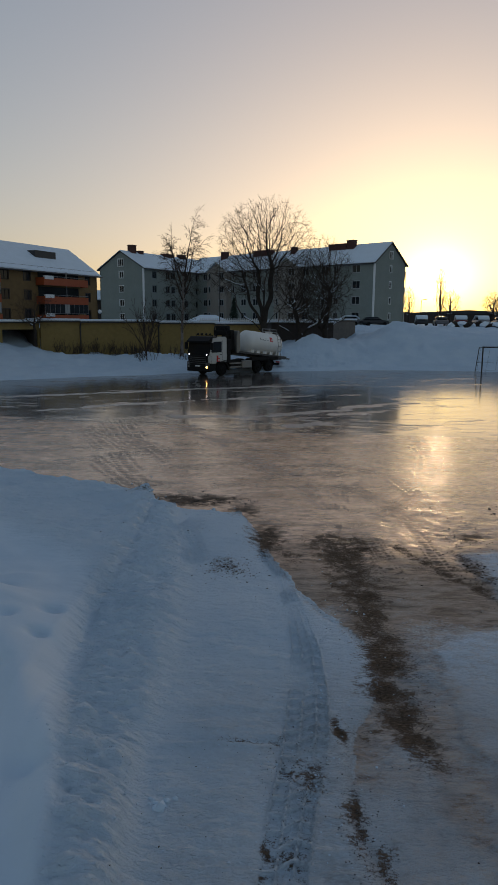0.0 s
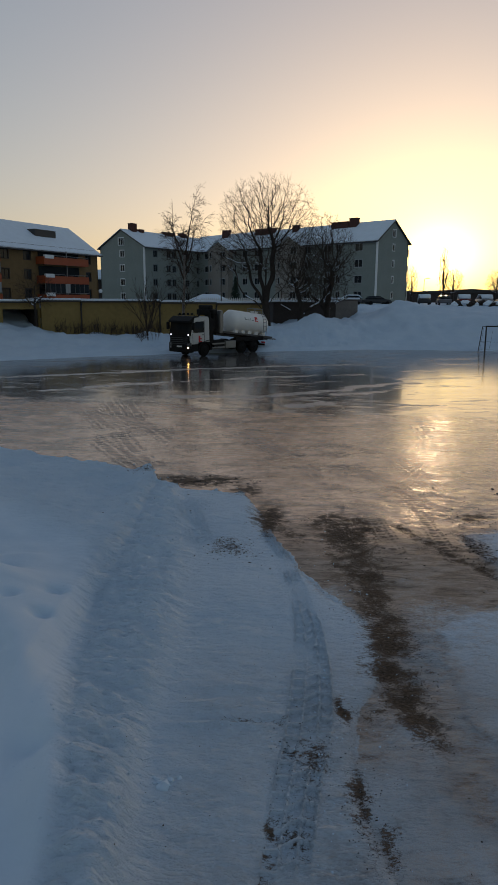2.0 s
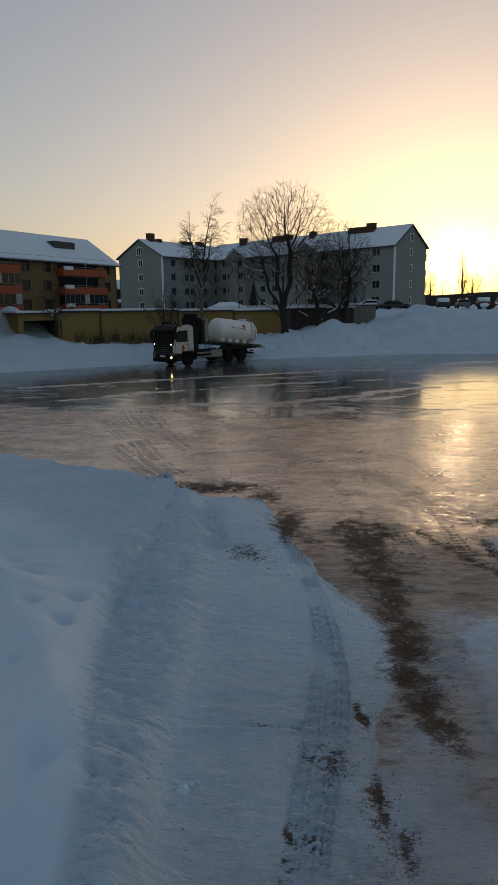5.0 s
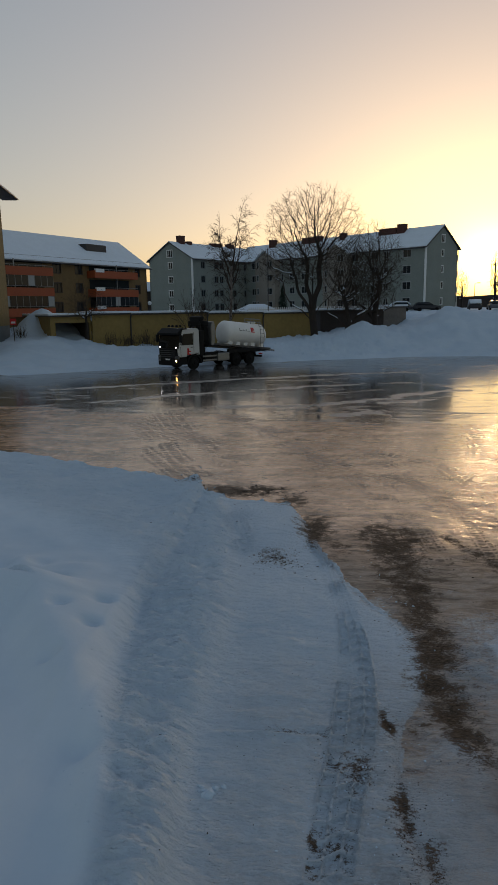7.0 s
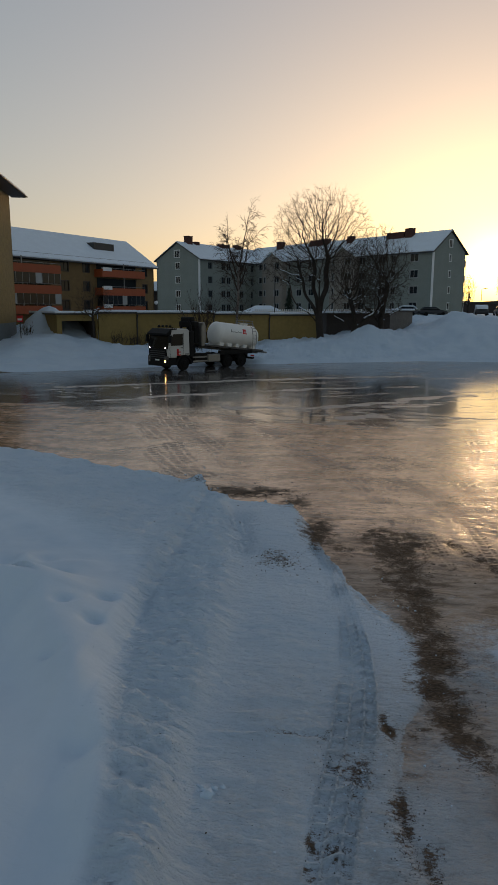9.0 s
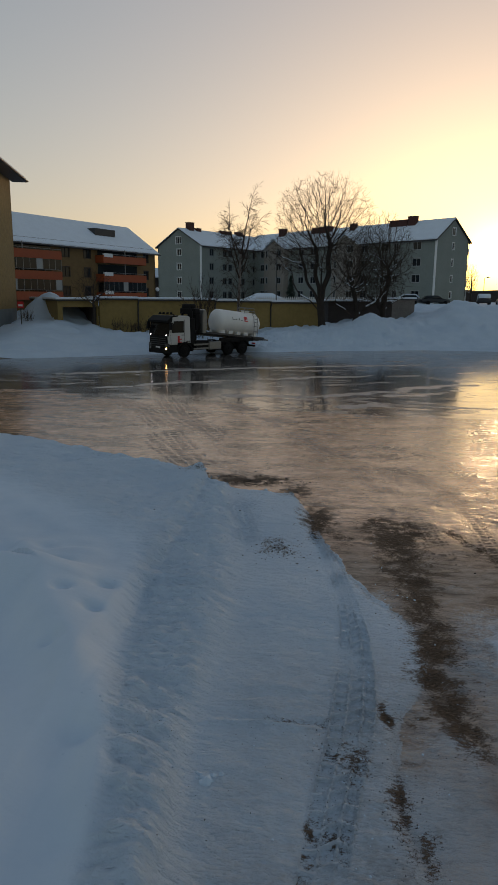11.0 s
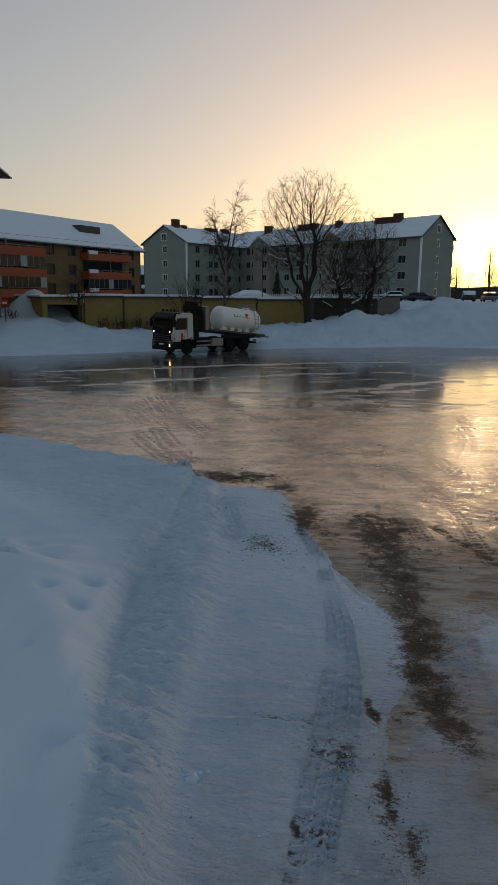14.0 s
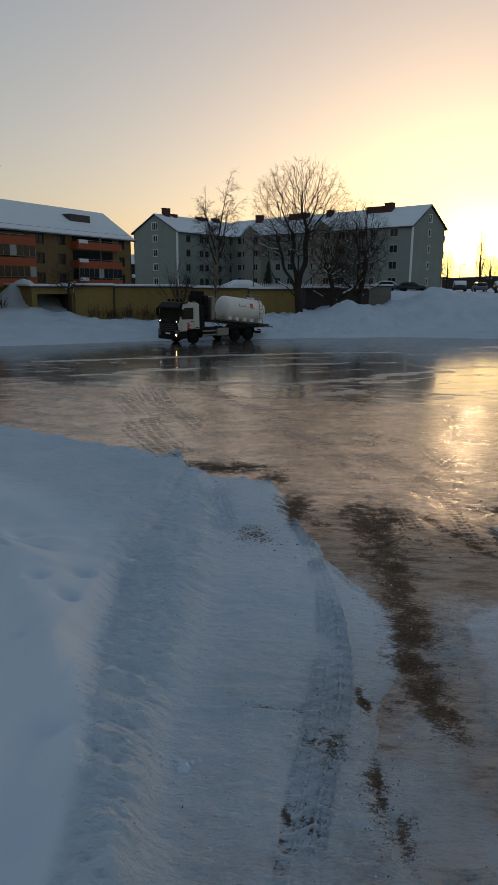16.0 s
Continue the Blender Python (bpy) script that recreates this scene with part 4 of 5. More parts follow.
# ---- trees and bushes ----
def branch(bm, rnd, p, d, length, r, depth, style, tips):
    """One limb as a bent tapered tube, then its side branches."""
    steps = 5 if depth > 2 else (4 if depth > 0 else 3)
    pts, rad = [p.copy()], [r]
    for k in range(steps):
        d = d + Vector((rnd.uniform(-1, 1), rnd.uniform(-1, 1), rnd.uniform(-1, 1))) * style["bend"]
        d = d + Vector((0, 0, style["lift"] if depth > 1 else style["tip"]))
        d.normalize()
        p = p + d * (length / steps)
        pts.append(p.copy())
        rad.append(max(r * (1 - 0.55 * (k + 1) / steps), style.get("fine", 0.011)))
    tube(bm, pts, rad, 7 if depth > 2 else (4 if depth > 1 else 3), cap=False)
    if depth == 0:
        return
    kids = style["kids"][depth]
    for k in range(kids):
        f = style["from"] + (1 - style["from"]) * (k + rnd.random()) / kids
        i = min(int(f * steps), steps - 1)
        q = pts[i].lerp(pts[i + 1], f * steps - i)
        axis = (pts[i + 1] - pts[i]).normalized()
        around = rnd.uniform(0, math.tau)
        side = axis.orthogonal().normalized()
        side.rotate(Matrix.Rotation(around, 3, axis))
        sp = style["spread"] * rnd.uniform(0.7, 1.2)
        nd = (axis * math.cos(sp) + side * math.sin(sp)).normalized()
        branch(bm, rnd, q, nd, length * style["shrink"] * rnd.uniform(0.75, 1.15) * (1.12 - 0.3 * f), max(rad[i] * 0.55, style.get("fine", 0.011)), depth - 1, style, tips)
    branch(bm, rnd, pts[-1], d, length * style["shrink"], rad[-1], depth - 1, style, tips)


def tree(name, x, y, label, category, seed, trunk_h, trunk_r, limbs, limb_len, style, lean=(0, 0), bark=None, limb_up=0.9, z=None):
    rnd = random.Random(seed)
    z = height_at(x, y) - 0.15 if z is None else z
    t = thing(name, pose(x, y, z), label, category, "bare trees")
    bm = bmesh.new()
    top = Vector((lean[0], lean[1], trunk_h))
    pts = [Vector((0, 0, 0)) + top * (k / 5) + Vector((rnd.uniform(-1, 1), rnd.uniform(-1, 1), 0)) * trunk_r * 0.35 * (0 < k < 5) for k in range(6)]
    tube(bm, pts, [trunk_r * (1.35 if k == 0 else 1 - 0.07 * k) for k in range(6)], 9)
    part("trunk", bm, bark or M_BARK, t, smooth=True)
    bm = bmesh.new()
    for k in range(limbs):
        a = math.tau * (k + 0.3 * rnd.random()) / limbs + seed
        up = limb_up * (0.5 + 1.0 * ((k * 0.618) % 1))
        d = Vector((math.cos(a), math.sin(a), up)).normalized()
        base = top * (1 - 0.45 * (k % 3) / 3)
        branch(bm, rnd, base, d, limb_len * rnd.uniform(0.85, 1.1), trunk_r * 0.55, len(style["kids"]) - 1, style, [])
    part("crown", bm, M_TWIG, t, "bare twigs")
    return t


WEEP = {"bend": 0.14, "lift": 0.10, "tip": -0.16, "kids": [0, 8, 6, 4], "from": 0.2, "spread": 0.75, "shrink": 0.55, "fine": 0.009}
SHRUB = {"bend": 0.14, "lift": 0.08, "tip": 0.04, "kids": [0, 4, 4], "from": 0.25, "spread": 0.5, "shrink": 0.6}



def crowned_tree(name, x, y, label, seed, crowns, trunk, n, reach=0.36, twig=0.010, bark=None, lean=(0, 0), span_of=99.0, limbs=()):
    """A tree that grows towards scattered points of its crown, so that the limbs fork as real ones do. crowns: (x, y, z, rx, ry, rz)."""
    rng = np.random.default_rng(seed)
    goals = []
    for cx, cy, cz, rx, ry, rz in crowns:
        v = rng.normal(size=(n, 3))
        v /= np.linalg.norm(v, axis=1)[:, None]
        goals.append(v * (rng.random((n, 1)) ** 0.42) * (rx, ry, rz) + (cx, cy, cz))
    goals = np.concatenate(goals)
    nodes, up = [np.array((lean[0] * k / 6, lean[1] * k / 6, trunk * k / 6)) for k in range(7)], [-1, 0, 1, 2, 3, 4, 5]
    for base, az, el, reach_l in limbs:
        at, last = nodes[base], base
        for k in range(int(reach_l / reach)):
            e = radians(el + 14 * math.sin(k * 0.55) + 1.2 * k)
            at = at + reach * np.array((math.cos(radians(az)) * math.cos(e), math.sin(radians(az)) * math.cos(e), math.sin(e)))
            nodes.append(at)
            up.append(last)
            last = len(nodes) - 1
    alive = np.ones(len(goals), bool)
    near, dist = np.zeros(len(goals), int), np.full(len(goals), 1e9)
    done = 0
    for turn in range(140):
        new_nodes = np.array(nodes[done:])
        if len(new_nodes):
            d = np.linalg.norm(goals[:, None] - new_nodes[None], axis=2)
            k = d.argmin(1)
            m = d[np.arange(len(goals)), k]
            better = m < dist
            near[better], dist[better] = k[better] + done, m[better]
        done = len(nodes)
        alive &= dist > reach * 1.15
        if not alive.any():
            break
        close = alive & (dist < max(span_of, dist[alive].min() + 0.01))
        for i in np.unique(near[close]):
            w = goals[close & (near == i)] - nodes[i]
            w = (w / np.linalg.norm(w, axis=1)[:, None]).mean(0) + rng.normal(size=3) * 0.09
            w /= np.linalg.norm(w) + 1e-6
            nodes.append(nodes[i] + w * reach)
            up.append(int(i))
    tips = np.zeros(len(nodes))
    kids = np.bincount([u for u in up if u >= 0], minlength=len(nodes))
    tips[kids == 0] = 1
    for i in range(len(nodes) - 1, 0, -1):
        tips[up[i]] += tips[i]
    rad = np.maximum(twig, twig * tips ** 0.50)
    z = height_at(x, y) - 0.2
    t = thing(name, pose(x, y, z), label, "tree", "bare trees")
    for nm, pick, mat, sides in (("trunk", rad >= 0.07, bark or M_BARK, 7), ("crown", rad < 0.07, M_TWIG, 3)):
        bm = bmesh.new()
        for i in range(1, len(nodes)):
            if pick[i]:
                a, b = Vector(nodes[up[i]]), Vector(nodes[i])
                tube(bm, [a, b + (b - a) * 0.06], [min(rad[up[i]], rad[i] * 1.25) * (1.35 if i == 1 else 1), rad[i]], sides, cap=False)
        if nm == "crown":
            # fine twigs fanning out of every tip
            for i in np.flatnonzero(kids == 0):
                a = Vector(nodes[i])
                d = (a - Vector(nodes[up[i]])).normalized()
                out = (a - Vector(crowns[0][:3])).normalized()
                for k in range(3):
                    q = a + (d * 0.5 + out * 0.7 + Vector(rng.normal(size=3)) * 0.4).normalized() * reach * rng.uniform(1.6, 3.0)
                    tube(bm, [a, q], [twig * 0.7, twig * 0.4], 3, cap=False)
        part(nm, bm, mat, t, "bare twigs" if nm == "crown" else "", smooth=True)
    snow = bmesh.new()
    for i in range(7, len(nodes)):
        a, b = Vector(nodes[up[i]]), Vector(nodes[i])
        flatness = abs((b - a).normalized().z)
        if rad[i] > 0.035 and flatness < 0.6 and a.z < 7:
            r = rad[i] * 0.8
            o = Vector((0, 0, rad[i] * 0.75))
            tube(snow, [a + o, b + o], [r, r], 5, cap=True)
    tagged(part("snow_cover", snow, M_SNOW, t, "snow lying along the limbs"), kind="stuff")
    return t


crowned_tree("tree", 1.75, 72.0, "tall bare tree with a broad rounded crown", 11, [(-0.1, 0, 10.8, 5.0, 4.6, 4.3), (-1.6, 0, 7.6, 4.6, 3.6, 2.4)], 2.6, 3400, reach=0.25, twig=0.0095, lean=(-0.25, 0), span_of=1.5, limbs=((4, 172, 32, 4.4), (5, 200, 52, 5.0), (6, 150, 70, 5.5), (6, 20, 68, 6.0), (5, -15, 42, 4.6), (6, 270, 60, 4.0), (5, 90, 55, 4.0)))
crowned_tree("tree", 5.2, 74.0, "low bare tree with dense crooked branches", 5, [(1.0, 0, 5.6, 3.9, 3.4, 3.9)], 1.3, 3600, reach=0.24, twig=0.0115, lean=(0.2, 0), span_of=1.2, limbs=((3, 180, 30, 3.0), (4, 20, 28, 3.4), (6, 250, 50, 3.0), (6, 120, 60, 3.0)))
crowned_tree("tree", 8.3, 76.0, "low bare tree with dense crooked branches", 8, [(-0.3, 0, 6.2, 3.3, 3.0, 4.9)], 1.6, 3300, reach=0.24, twig=0.0115, span_of=1.2, limbs=((3, 175, 40, 2.6), (4, 10, 25, 3.0), (6, 60, 60, 4.0)))
birch = tree("birch", -6.5, 66.5, "slender bare birch with drooping twigs", "tree", 21, 7.6, 0.15, 6, 3.2, WEEP, lean=(0.25, 0.2), bark=M_BIRCH, limb_up=1.9)
rb = random.Random(77)
bm = bmesh.new()
for k in range(16):
    zb = 2.2 + 4.6 * k / 16
    a = rb.uniform(0, math.tau)
    branch(bm, rb, Vector((0.25 * zb / 6.5, 0.2 * zb / 6.5, zb)), Vector((math.cos(a), math.sin(a), 0.9)).normalized(), 1.6, 0.035, 2, {**WEEP, "kids": [0, 4, 4]}, [])
part("lower_crown", bm, M_TWIG, birch)
tree("young_tree", -9.3, 62.6, "young many-stemmed bare tree by the garages", "tree", 31, 0.5, 0.10, 9, 2.6, SHRUB, limb_up=3.0, bark=M_TWIG)
crowned_tree("small_tree", -18.9, 61.2, "small bare tree with a rounded crown", 35, [(0, 0, 3.4, 1.9, 1.6, 1.5)], 1.7, 600, reach=0.2, twig=0.009)
crowned_tree("poplar", 46.0, 168, "tall narrow bare poplar far off", 41, [(0, 0, 7.6, 1.3, 1.3, 5.8)], 1.5, 1300, reach=0.3, twig=0.026)
crowned_tree("tree", 49.0, 170, "bare tree with a round crown far off", 43, [(0, 0, 5.0, 2.4, 2.4, 3.0)], 1.8, 1100, reach=0.3, twig=0.022)
crowned_tree("tree", 34.4, 150, "bare tree beside the grey house", 45, [(0, 0, 4.8, 1.3, 1.3, 3.2)], 2.0, 1100, reach=0.3, twig=0.022)
crowned_tree("tree", 61.5, 175, "bare tree with a round crown far off", 47, [(0, 0, 5.2, 3.0, 3.0, 3.0)], 1.8, 1100, reach=0.3, twig=0.022)
crowned_tree("tree", 67.0, 185, "bare tree with a round crown far off", 49, [(0, 0, 4.8, 2.6, 2.6, 2.6)], 1.8, 1100, reach=0.3, twig=0.022)


def brush(name, spots, seed, label, height, mat=M_TWIG):
    """Low thicket of thin stems."""
    rnd = random.Random(seed)
    bm = bmesh.new()
    for x, y, r, n in spots:
        for k in range(n):
            px, py = x + rnd.uniform(-r, r), y + rnd.uniform(-0.4, 0.4) * r
            pz = height_at(px, py) - 0.05
            d = Vector((rnd.uniform(-0.5, 0.5), rnd.uniform(-0.5, 0.5), 1)).normalized()
            branch(bm, rnd, Vector((px, py, pz)), d, height * rnd.uniform(0.5, 1.1), 0.014, 1, {**SHRUB, "kids": [0, 4]}, [])
    return tagged(part(name, bm, mat), label, "bushes", kind="stuff")


along = (GB - GA).normalized()
spots = []
for k in range(9):
    q = GA + along * (1.5 + 1.15 * k) + Vector((along.y, -along.x)) * 1.1
    spots.append((q.x, q.y, 0.7, 14))
brush("wall_brush", spots, 51, "brown leafless bushes along the garage wall", 1.0)
brush("field_brush", [(-25.3, 62.0, 0.5, 14)], 53, "tuft of dry stems sticking out of snow", 0.8)
brush("bank_brush", [(-8.8, 60.2, 0.8, 12), (-6.3, 63.0, 0.8, 12), (-9.8, 62.2, 0.5, 14)], 55, "brown leafless bushes in the snow bank", 0.9)

# a small fir in the courtyard
fir = thing("fir_tree", pose(-2.6, 120, 3.2), "small dark green fir tree", "tree")
part("trunk", boxm(-0.1, -0.1, 0, 0.1, 0.1, 1.0), M_BARK, fir)
bm = bmesh.new()
rf = random.Random(61)
for k in range(420):
    zf = 0.4 + 4.4 * rf.random() ** 1.2
    rr = (4.9 - zf) * 0.27 * rf.uniform(0.5, 1.05)
    a = rf.uniform(0, math.tau)
    c = Vector((math.cos(a) * rr, math.sin(a) * rr, zf))
    w = rf.uniform(0.12, 0.25)
    o = Vector((math.cos(a), math.sin(a), -0.4)) * 0.35
    s = Vector((-math.sin(a), math.cos(a), 0)) * w
    bm.faces.new([bm.verts.new(v) for v in (c - s, c + o, c + s, c - o * 0.4 + Vector((0, 0, 0.14)))])
part("needles", bm, M_FIR, fir)

# ---- sheds, fences and parking behind the bank ----
def shed(name, m, w, d, h, mat, label):
    s = thing(name, m, label, "shed")
    part("wall", boxm(0, 0, 0, w, d, h), mat, s)
    bm = bmesh.new()
    box(bm, -0.2, -0.2, h + 0.1, w + 0.2, d + 0.2, h + 0.32, 0.07)
    part("snow_cover", bm, M_SNOW, s)
    part("roof", boxm(-0.25, -0.25, h, w + 0.25, d + 0.25, h + 0.1), M_DARK, s)
    return s


shed("wooden_shed", pose(2.6, 80, 1.4, 0, 0, 14), 7.6, 4, 2.6, M_FENCE, "dark wooden shed with a snowy roof")
shed("board_shed", pose(9.4, 82, 1.4, 0, 0, 10), 3.3, 3, 2.9, M_SHED, "pale weathered board shed with a snowy roof")
pavilion = thing("pavilion", pose(-5.4, 92, 2.6), "small pavilion with a snow-covered hipped roof", "pavilion")
part("wall", boxm(-3.2, -2, 0, 3.2, 2, 1.1), M_SHED, pavilion)
bm = bmesh.new()
vs = [bm.verts.new(v) for v in ((-4, -2.6, 1.0), (4, -2.6, 1.0), (4, 2.6, 1.0), (-4, 2.6, 1.0), (-1.0, 0, 2.4), (1.0, 0, 2.4))]
for f in ((0, 1, 5, 4), (1, 2, 5), (2, 3, 4, 5), (3, 0, 4), (3, 2, 1, 0)):
    bm.faces.new([vs[i] for i in f])
part("roof", bm, M_SNOW, pavilion, "snow-covered hipped roof")

fence = thing("picket_fence", pose(-6.0, 86, 3.25, 0, 0, 8), "snow-topped white picket fence", "fence", kind="")
pk = boxm(-0.06, -0.02, 0, 0.06, 0.02, 1.3)
first = part("picket", pk, M_TRIM, fence)
for k in range(60):
    q = first.copy()
    scene.collection.objects.link(q)
    q.location = (0.26 * (k + 1), 0, 0)
part("rail", boxm(-0.2, 0.02, 0.25, 15.9, 0.06, 0.37), M_TRIM, fence)
part("rail", boxm(-0.2, 0.02, 0.95, 15.9, 0.06, 1.07), M_TRIM, fence)


def car(m, paint, snow, label):
    """A parked car: body, glasshouse, wheels, snow lying on it."""
    c = thing("car", m, label, "car", "parked cars")
    bm = bmesh.new()
    prism(bm, [(-2.15, 0.35), (-2.2, 0.75), (-2.0, 0.95), (-1.2, 1.0), (1.0, 0.98), (1.9, 0.82), (2.15, 0.65), (2.15, 0.35)], "y", -0.86, 0.86)
    bmesh.ops.bevel(bm, geom=bm.edges[:], offset=0.06, segments=2, affect="EDGES")
    part("body", bm, paint, c, smooth=True)
    bm = bmesh.new()
    prism(bm, [(-1.9, 0.95), (-1.4, 1.42), (0.2, 1.46), (1.05, 0.96)], "y", -0.74, 0.74)
    bmesh.ops.bevel(bm, geom=bm.edges[:], offset=0.08, segments=2, affect="EDGES")
    part("glasshouse", bm, M_PANE, c, smooth=True)
    if snow:
        bm = bmesh.new()
        prism(bm, [(-2.0, 1.0), (-1.5, 1.47), (0.25, 1.5), (1.1, 1.0), (1.9, 0.86), (1.85, 0.98), (1.1, 1.2), (0.3, 1.66), (-1.5, 1.64), (-2.1, 1.16)], "y", -0.8, 0.8)
        bmesh.ops.bevel(bm, geom=bm.edges[:], offset=0.05, segments=2, affect="EDGES")
        part("snow_cover", bm, M_SNOW, c, smooth=True)
    for x in (-1.35, 1.35):
        for y in (-0.8, 0.8):
            bm = bmesh.new()
            bmesh.ops.create_cone(bm, segments=18, radius1=0.32, radius2=0.32, depth=0.22, cap_ends=True, matrix=pose(x, y, 0.32, 90))
            part("wheel", bm, M_RUBBER, c)
    return c


car(pose(15.6, 111, 3.5, 0, 0, 175), M_CARPAINT[1], True, "parked car under a thick cap of snow")
car(pose(19.9, 110, 3.5, 0, 0, 10), M_CARPAINT[0], False, "dark parked car behind the snow bank")
rc = random.Random(71)
for k in range(11):
    car(pose(25.5 + 2.75 * k, 103 - 0.55 * k, 3.55, 0, 0, 82 + rc.uniform(-4, 4)), M_CARPAINT[k % 4], k % 3 != 1, "parked car with snow on it" if k % 3 != 1 else "parked car swept clear of snow")
# low barrier of stones and snow before the cars
rs = random.Random(73)
for k in range(64):
    bm = bmesh.new()
    bmesh.ops.create_icosphere(bm, subdivisions=2, radius=1)
    for v in bm.verts:
        v.co *= 1 + 0.7 * noise.noise(v.co * 2.3 + Vector((k * 3.1, 0, 0)))
        v.co.x *= 0.62
        v.co.y *= 0.5
        v.co.z *= 0.42
    tagged(place(part("boulder", bm, M_SNOW if k % 3 == 0 else M_GRAVEL), pose(27.5 + 0.47 * k, 94.5 - 0.08 * k + rs.uniform(-0.5, 0.5), 3.72 + rs.uniform(-0.1, 0.35), 0, 0, rs.uniform(0, 90))), "snow-covered rock along the parking" if k % 3 == 0 else "dark rock half under snow along the parking", "rock", "rocks along the parking")

# far low warehouses on the sunset side
for x, y, w, d, h, lab in ((40, 200, 46, 20, 5.4, "long low dark warehouse on the skyline"), (70, 190, 40, 18, 6.0, "low dark warehouse with a shallow roof"), (88, 176, 5, 5, 12.5, "dark square tower on the skyline"), (20, 260, 40, 20, 6.6, "long low dark warehouse on the skyline")):
    wh = thing("warehouse" if w > 10 else "tower", pose(x, y, 2.0), lab, "building")
    part("wall", boxm(0, 0, 0, w, d, h - 1.2), M_FENCE, wh)
    bm = bmesh.new()
    prism(bm, [(-0.5, h - 1.2), (w / 2, h), (w + 0.5, h - 1.2)], "y", -0.4, d + 0.4)
    part("roof", bm, M_DARK, wh)
    part("snow_cover", boxm(0, 0, h - 1.2, w, 0.3, h - 1.1), M_SNOW, wh)
for x, y, h in ((37, 150, 6.2), (56, 150, 6.0), (68, 150, 6.0)):
    lp = thing("street_lamp", pose(x, y, 2.5), "thin dark street lamp with a short arm", "street lamp", "street lamps")
    bm = bmesh.new()
    tube(bm, [(0, 0, 0), (0, 0, h), (0.6, 0, h + 0.15)], [0.09, 0.06, 0.04], 7)
    part("pole", bm, M_DARK, lp)
    part("lamp_head", boxm(0.4, -0.15, h + 0.08, 1.1, 0.15, h + 0.22, 0.03), M_DARK, lp)
lp = thing("flag_pole", pose(-3.2, 76, 1.0), "tall thin grey pole behind the garages", "pole")
bm = bmesh.new()
tube(bm, [(0, 0, 0), (0, 0, 9.6)], [0.07, 0.04], 7)
part("pole", bm, M_STEEL, lp)
bm = bmesh.new()
tube(bm, [(0, 0, 9.6), (0, 0, 9.75)], [0.07, 0.05], 7)
part("cap", bm, M_STEEL, lp)
lp = thing("lantern", pose(-22.5, 105, 2.6), "small globe lantern on a thin post", "street lamp")
bm = bmesh.new()
tube(bm, [(0, 0, 0), (0, 0, 2.6)], 0.05, 6)
part("pole", bm, M_DARK, lp)
bm = bmesh.new()
bmesh.ops.create_uvsphere(bm, u_segments=12, v_segments=8, radius=0.3, matrix=pose(0, 0, 2.85))
part("globe", bm, M_TRIM, lp, smooth=True)

# notice post in the snow
sign = thing("notice_post", pose(-25.0, 59.6, height_at(-25.0, 59.6) - 0.2), "red notice board on a thin post in snow", "sign")
bm = bmesh.new()
tube(bm, [(0, 0, 0), (0, 0, 2.0)], 0.04, 6)
part("post", bm, M_DARK, sign)
brd = part("board", boxm(-0.28, -0.04, 1.65, 0.28, -0.01, 2.2, 0.01), M_RED, sign)
part("writing", boxm(-0.2, -0.048, 1.78, 0.2, -0.042, 1.95), M_TRIM, brd)

# goal frame on the ice
goal = thing("goal_frame", pose(20.0, 58.9, 0, 0, 0, 6), "dark steel goal frame with torn net", "goal")
bm = bmesh.new()
tube(bm, [(0, 0, 0), (0, 0, 2.25)], 0.06, 10)
part("post", bm, M_DARK, goal)
bm = bmesh.new()
tube(bm, [(3.6, 0, 0), (3.6, 0, 2.25)], 0.06, 10)
part("post", bm, M_DARK, goal)
bm = bmesh.new()
tube(bm, [(-0.06, 0, 2.25), (3.66, 0, 2.25)], 0.06, 10)
part("crossbar", bm, M_DARK, goal)
for x in (0.0, 3.6):
    bm = bmesh.new()
    tube(bm, [(x, 0.02, 2.25), (x, 0.75, 2.2), (x, 1.3, 0.03)], 0.035, 8)
    tube(bm, [(x, 0.02, 0.9), (x, 1.05, 0.9)], 0.02, 6)
    part("stay", bm, M_DARK, goal)
bm = bmesh.new()
for k in range(5):
    x = 0.1 + 3.4 * k / 4
    tube(bm, [(x, 0.75, 2.15 - 0.25 * math.sin(k * 1.3)), (x + 0.05, 1.05, 1.1), (x, 1.28, 0.05)], 0.008, 3)
for k in range(2):
    z = 0.25 + 0.7 * k
    tube(bm, [(0, 1.28 - 0.25 * k * 0.25, z), (1.8, 1.25 - 0.25 * k * 0.25, z - 0.12), (3.6, 1.28 - 0.25 * k * 0.25, z)], 0.008, 3)
part("net", bm, M_BLACK, goal)


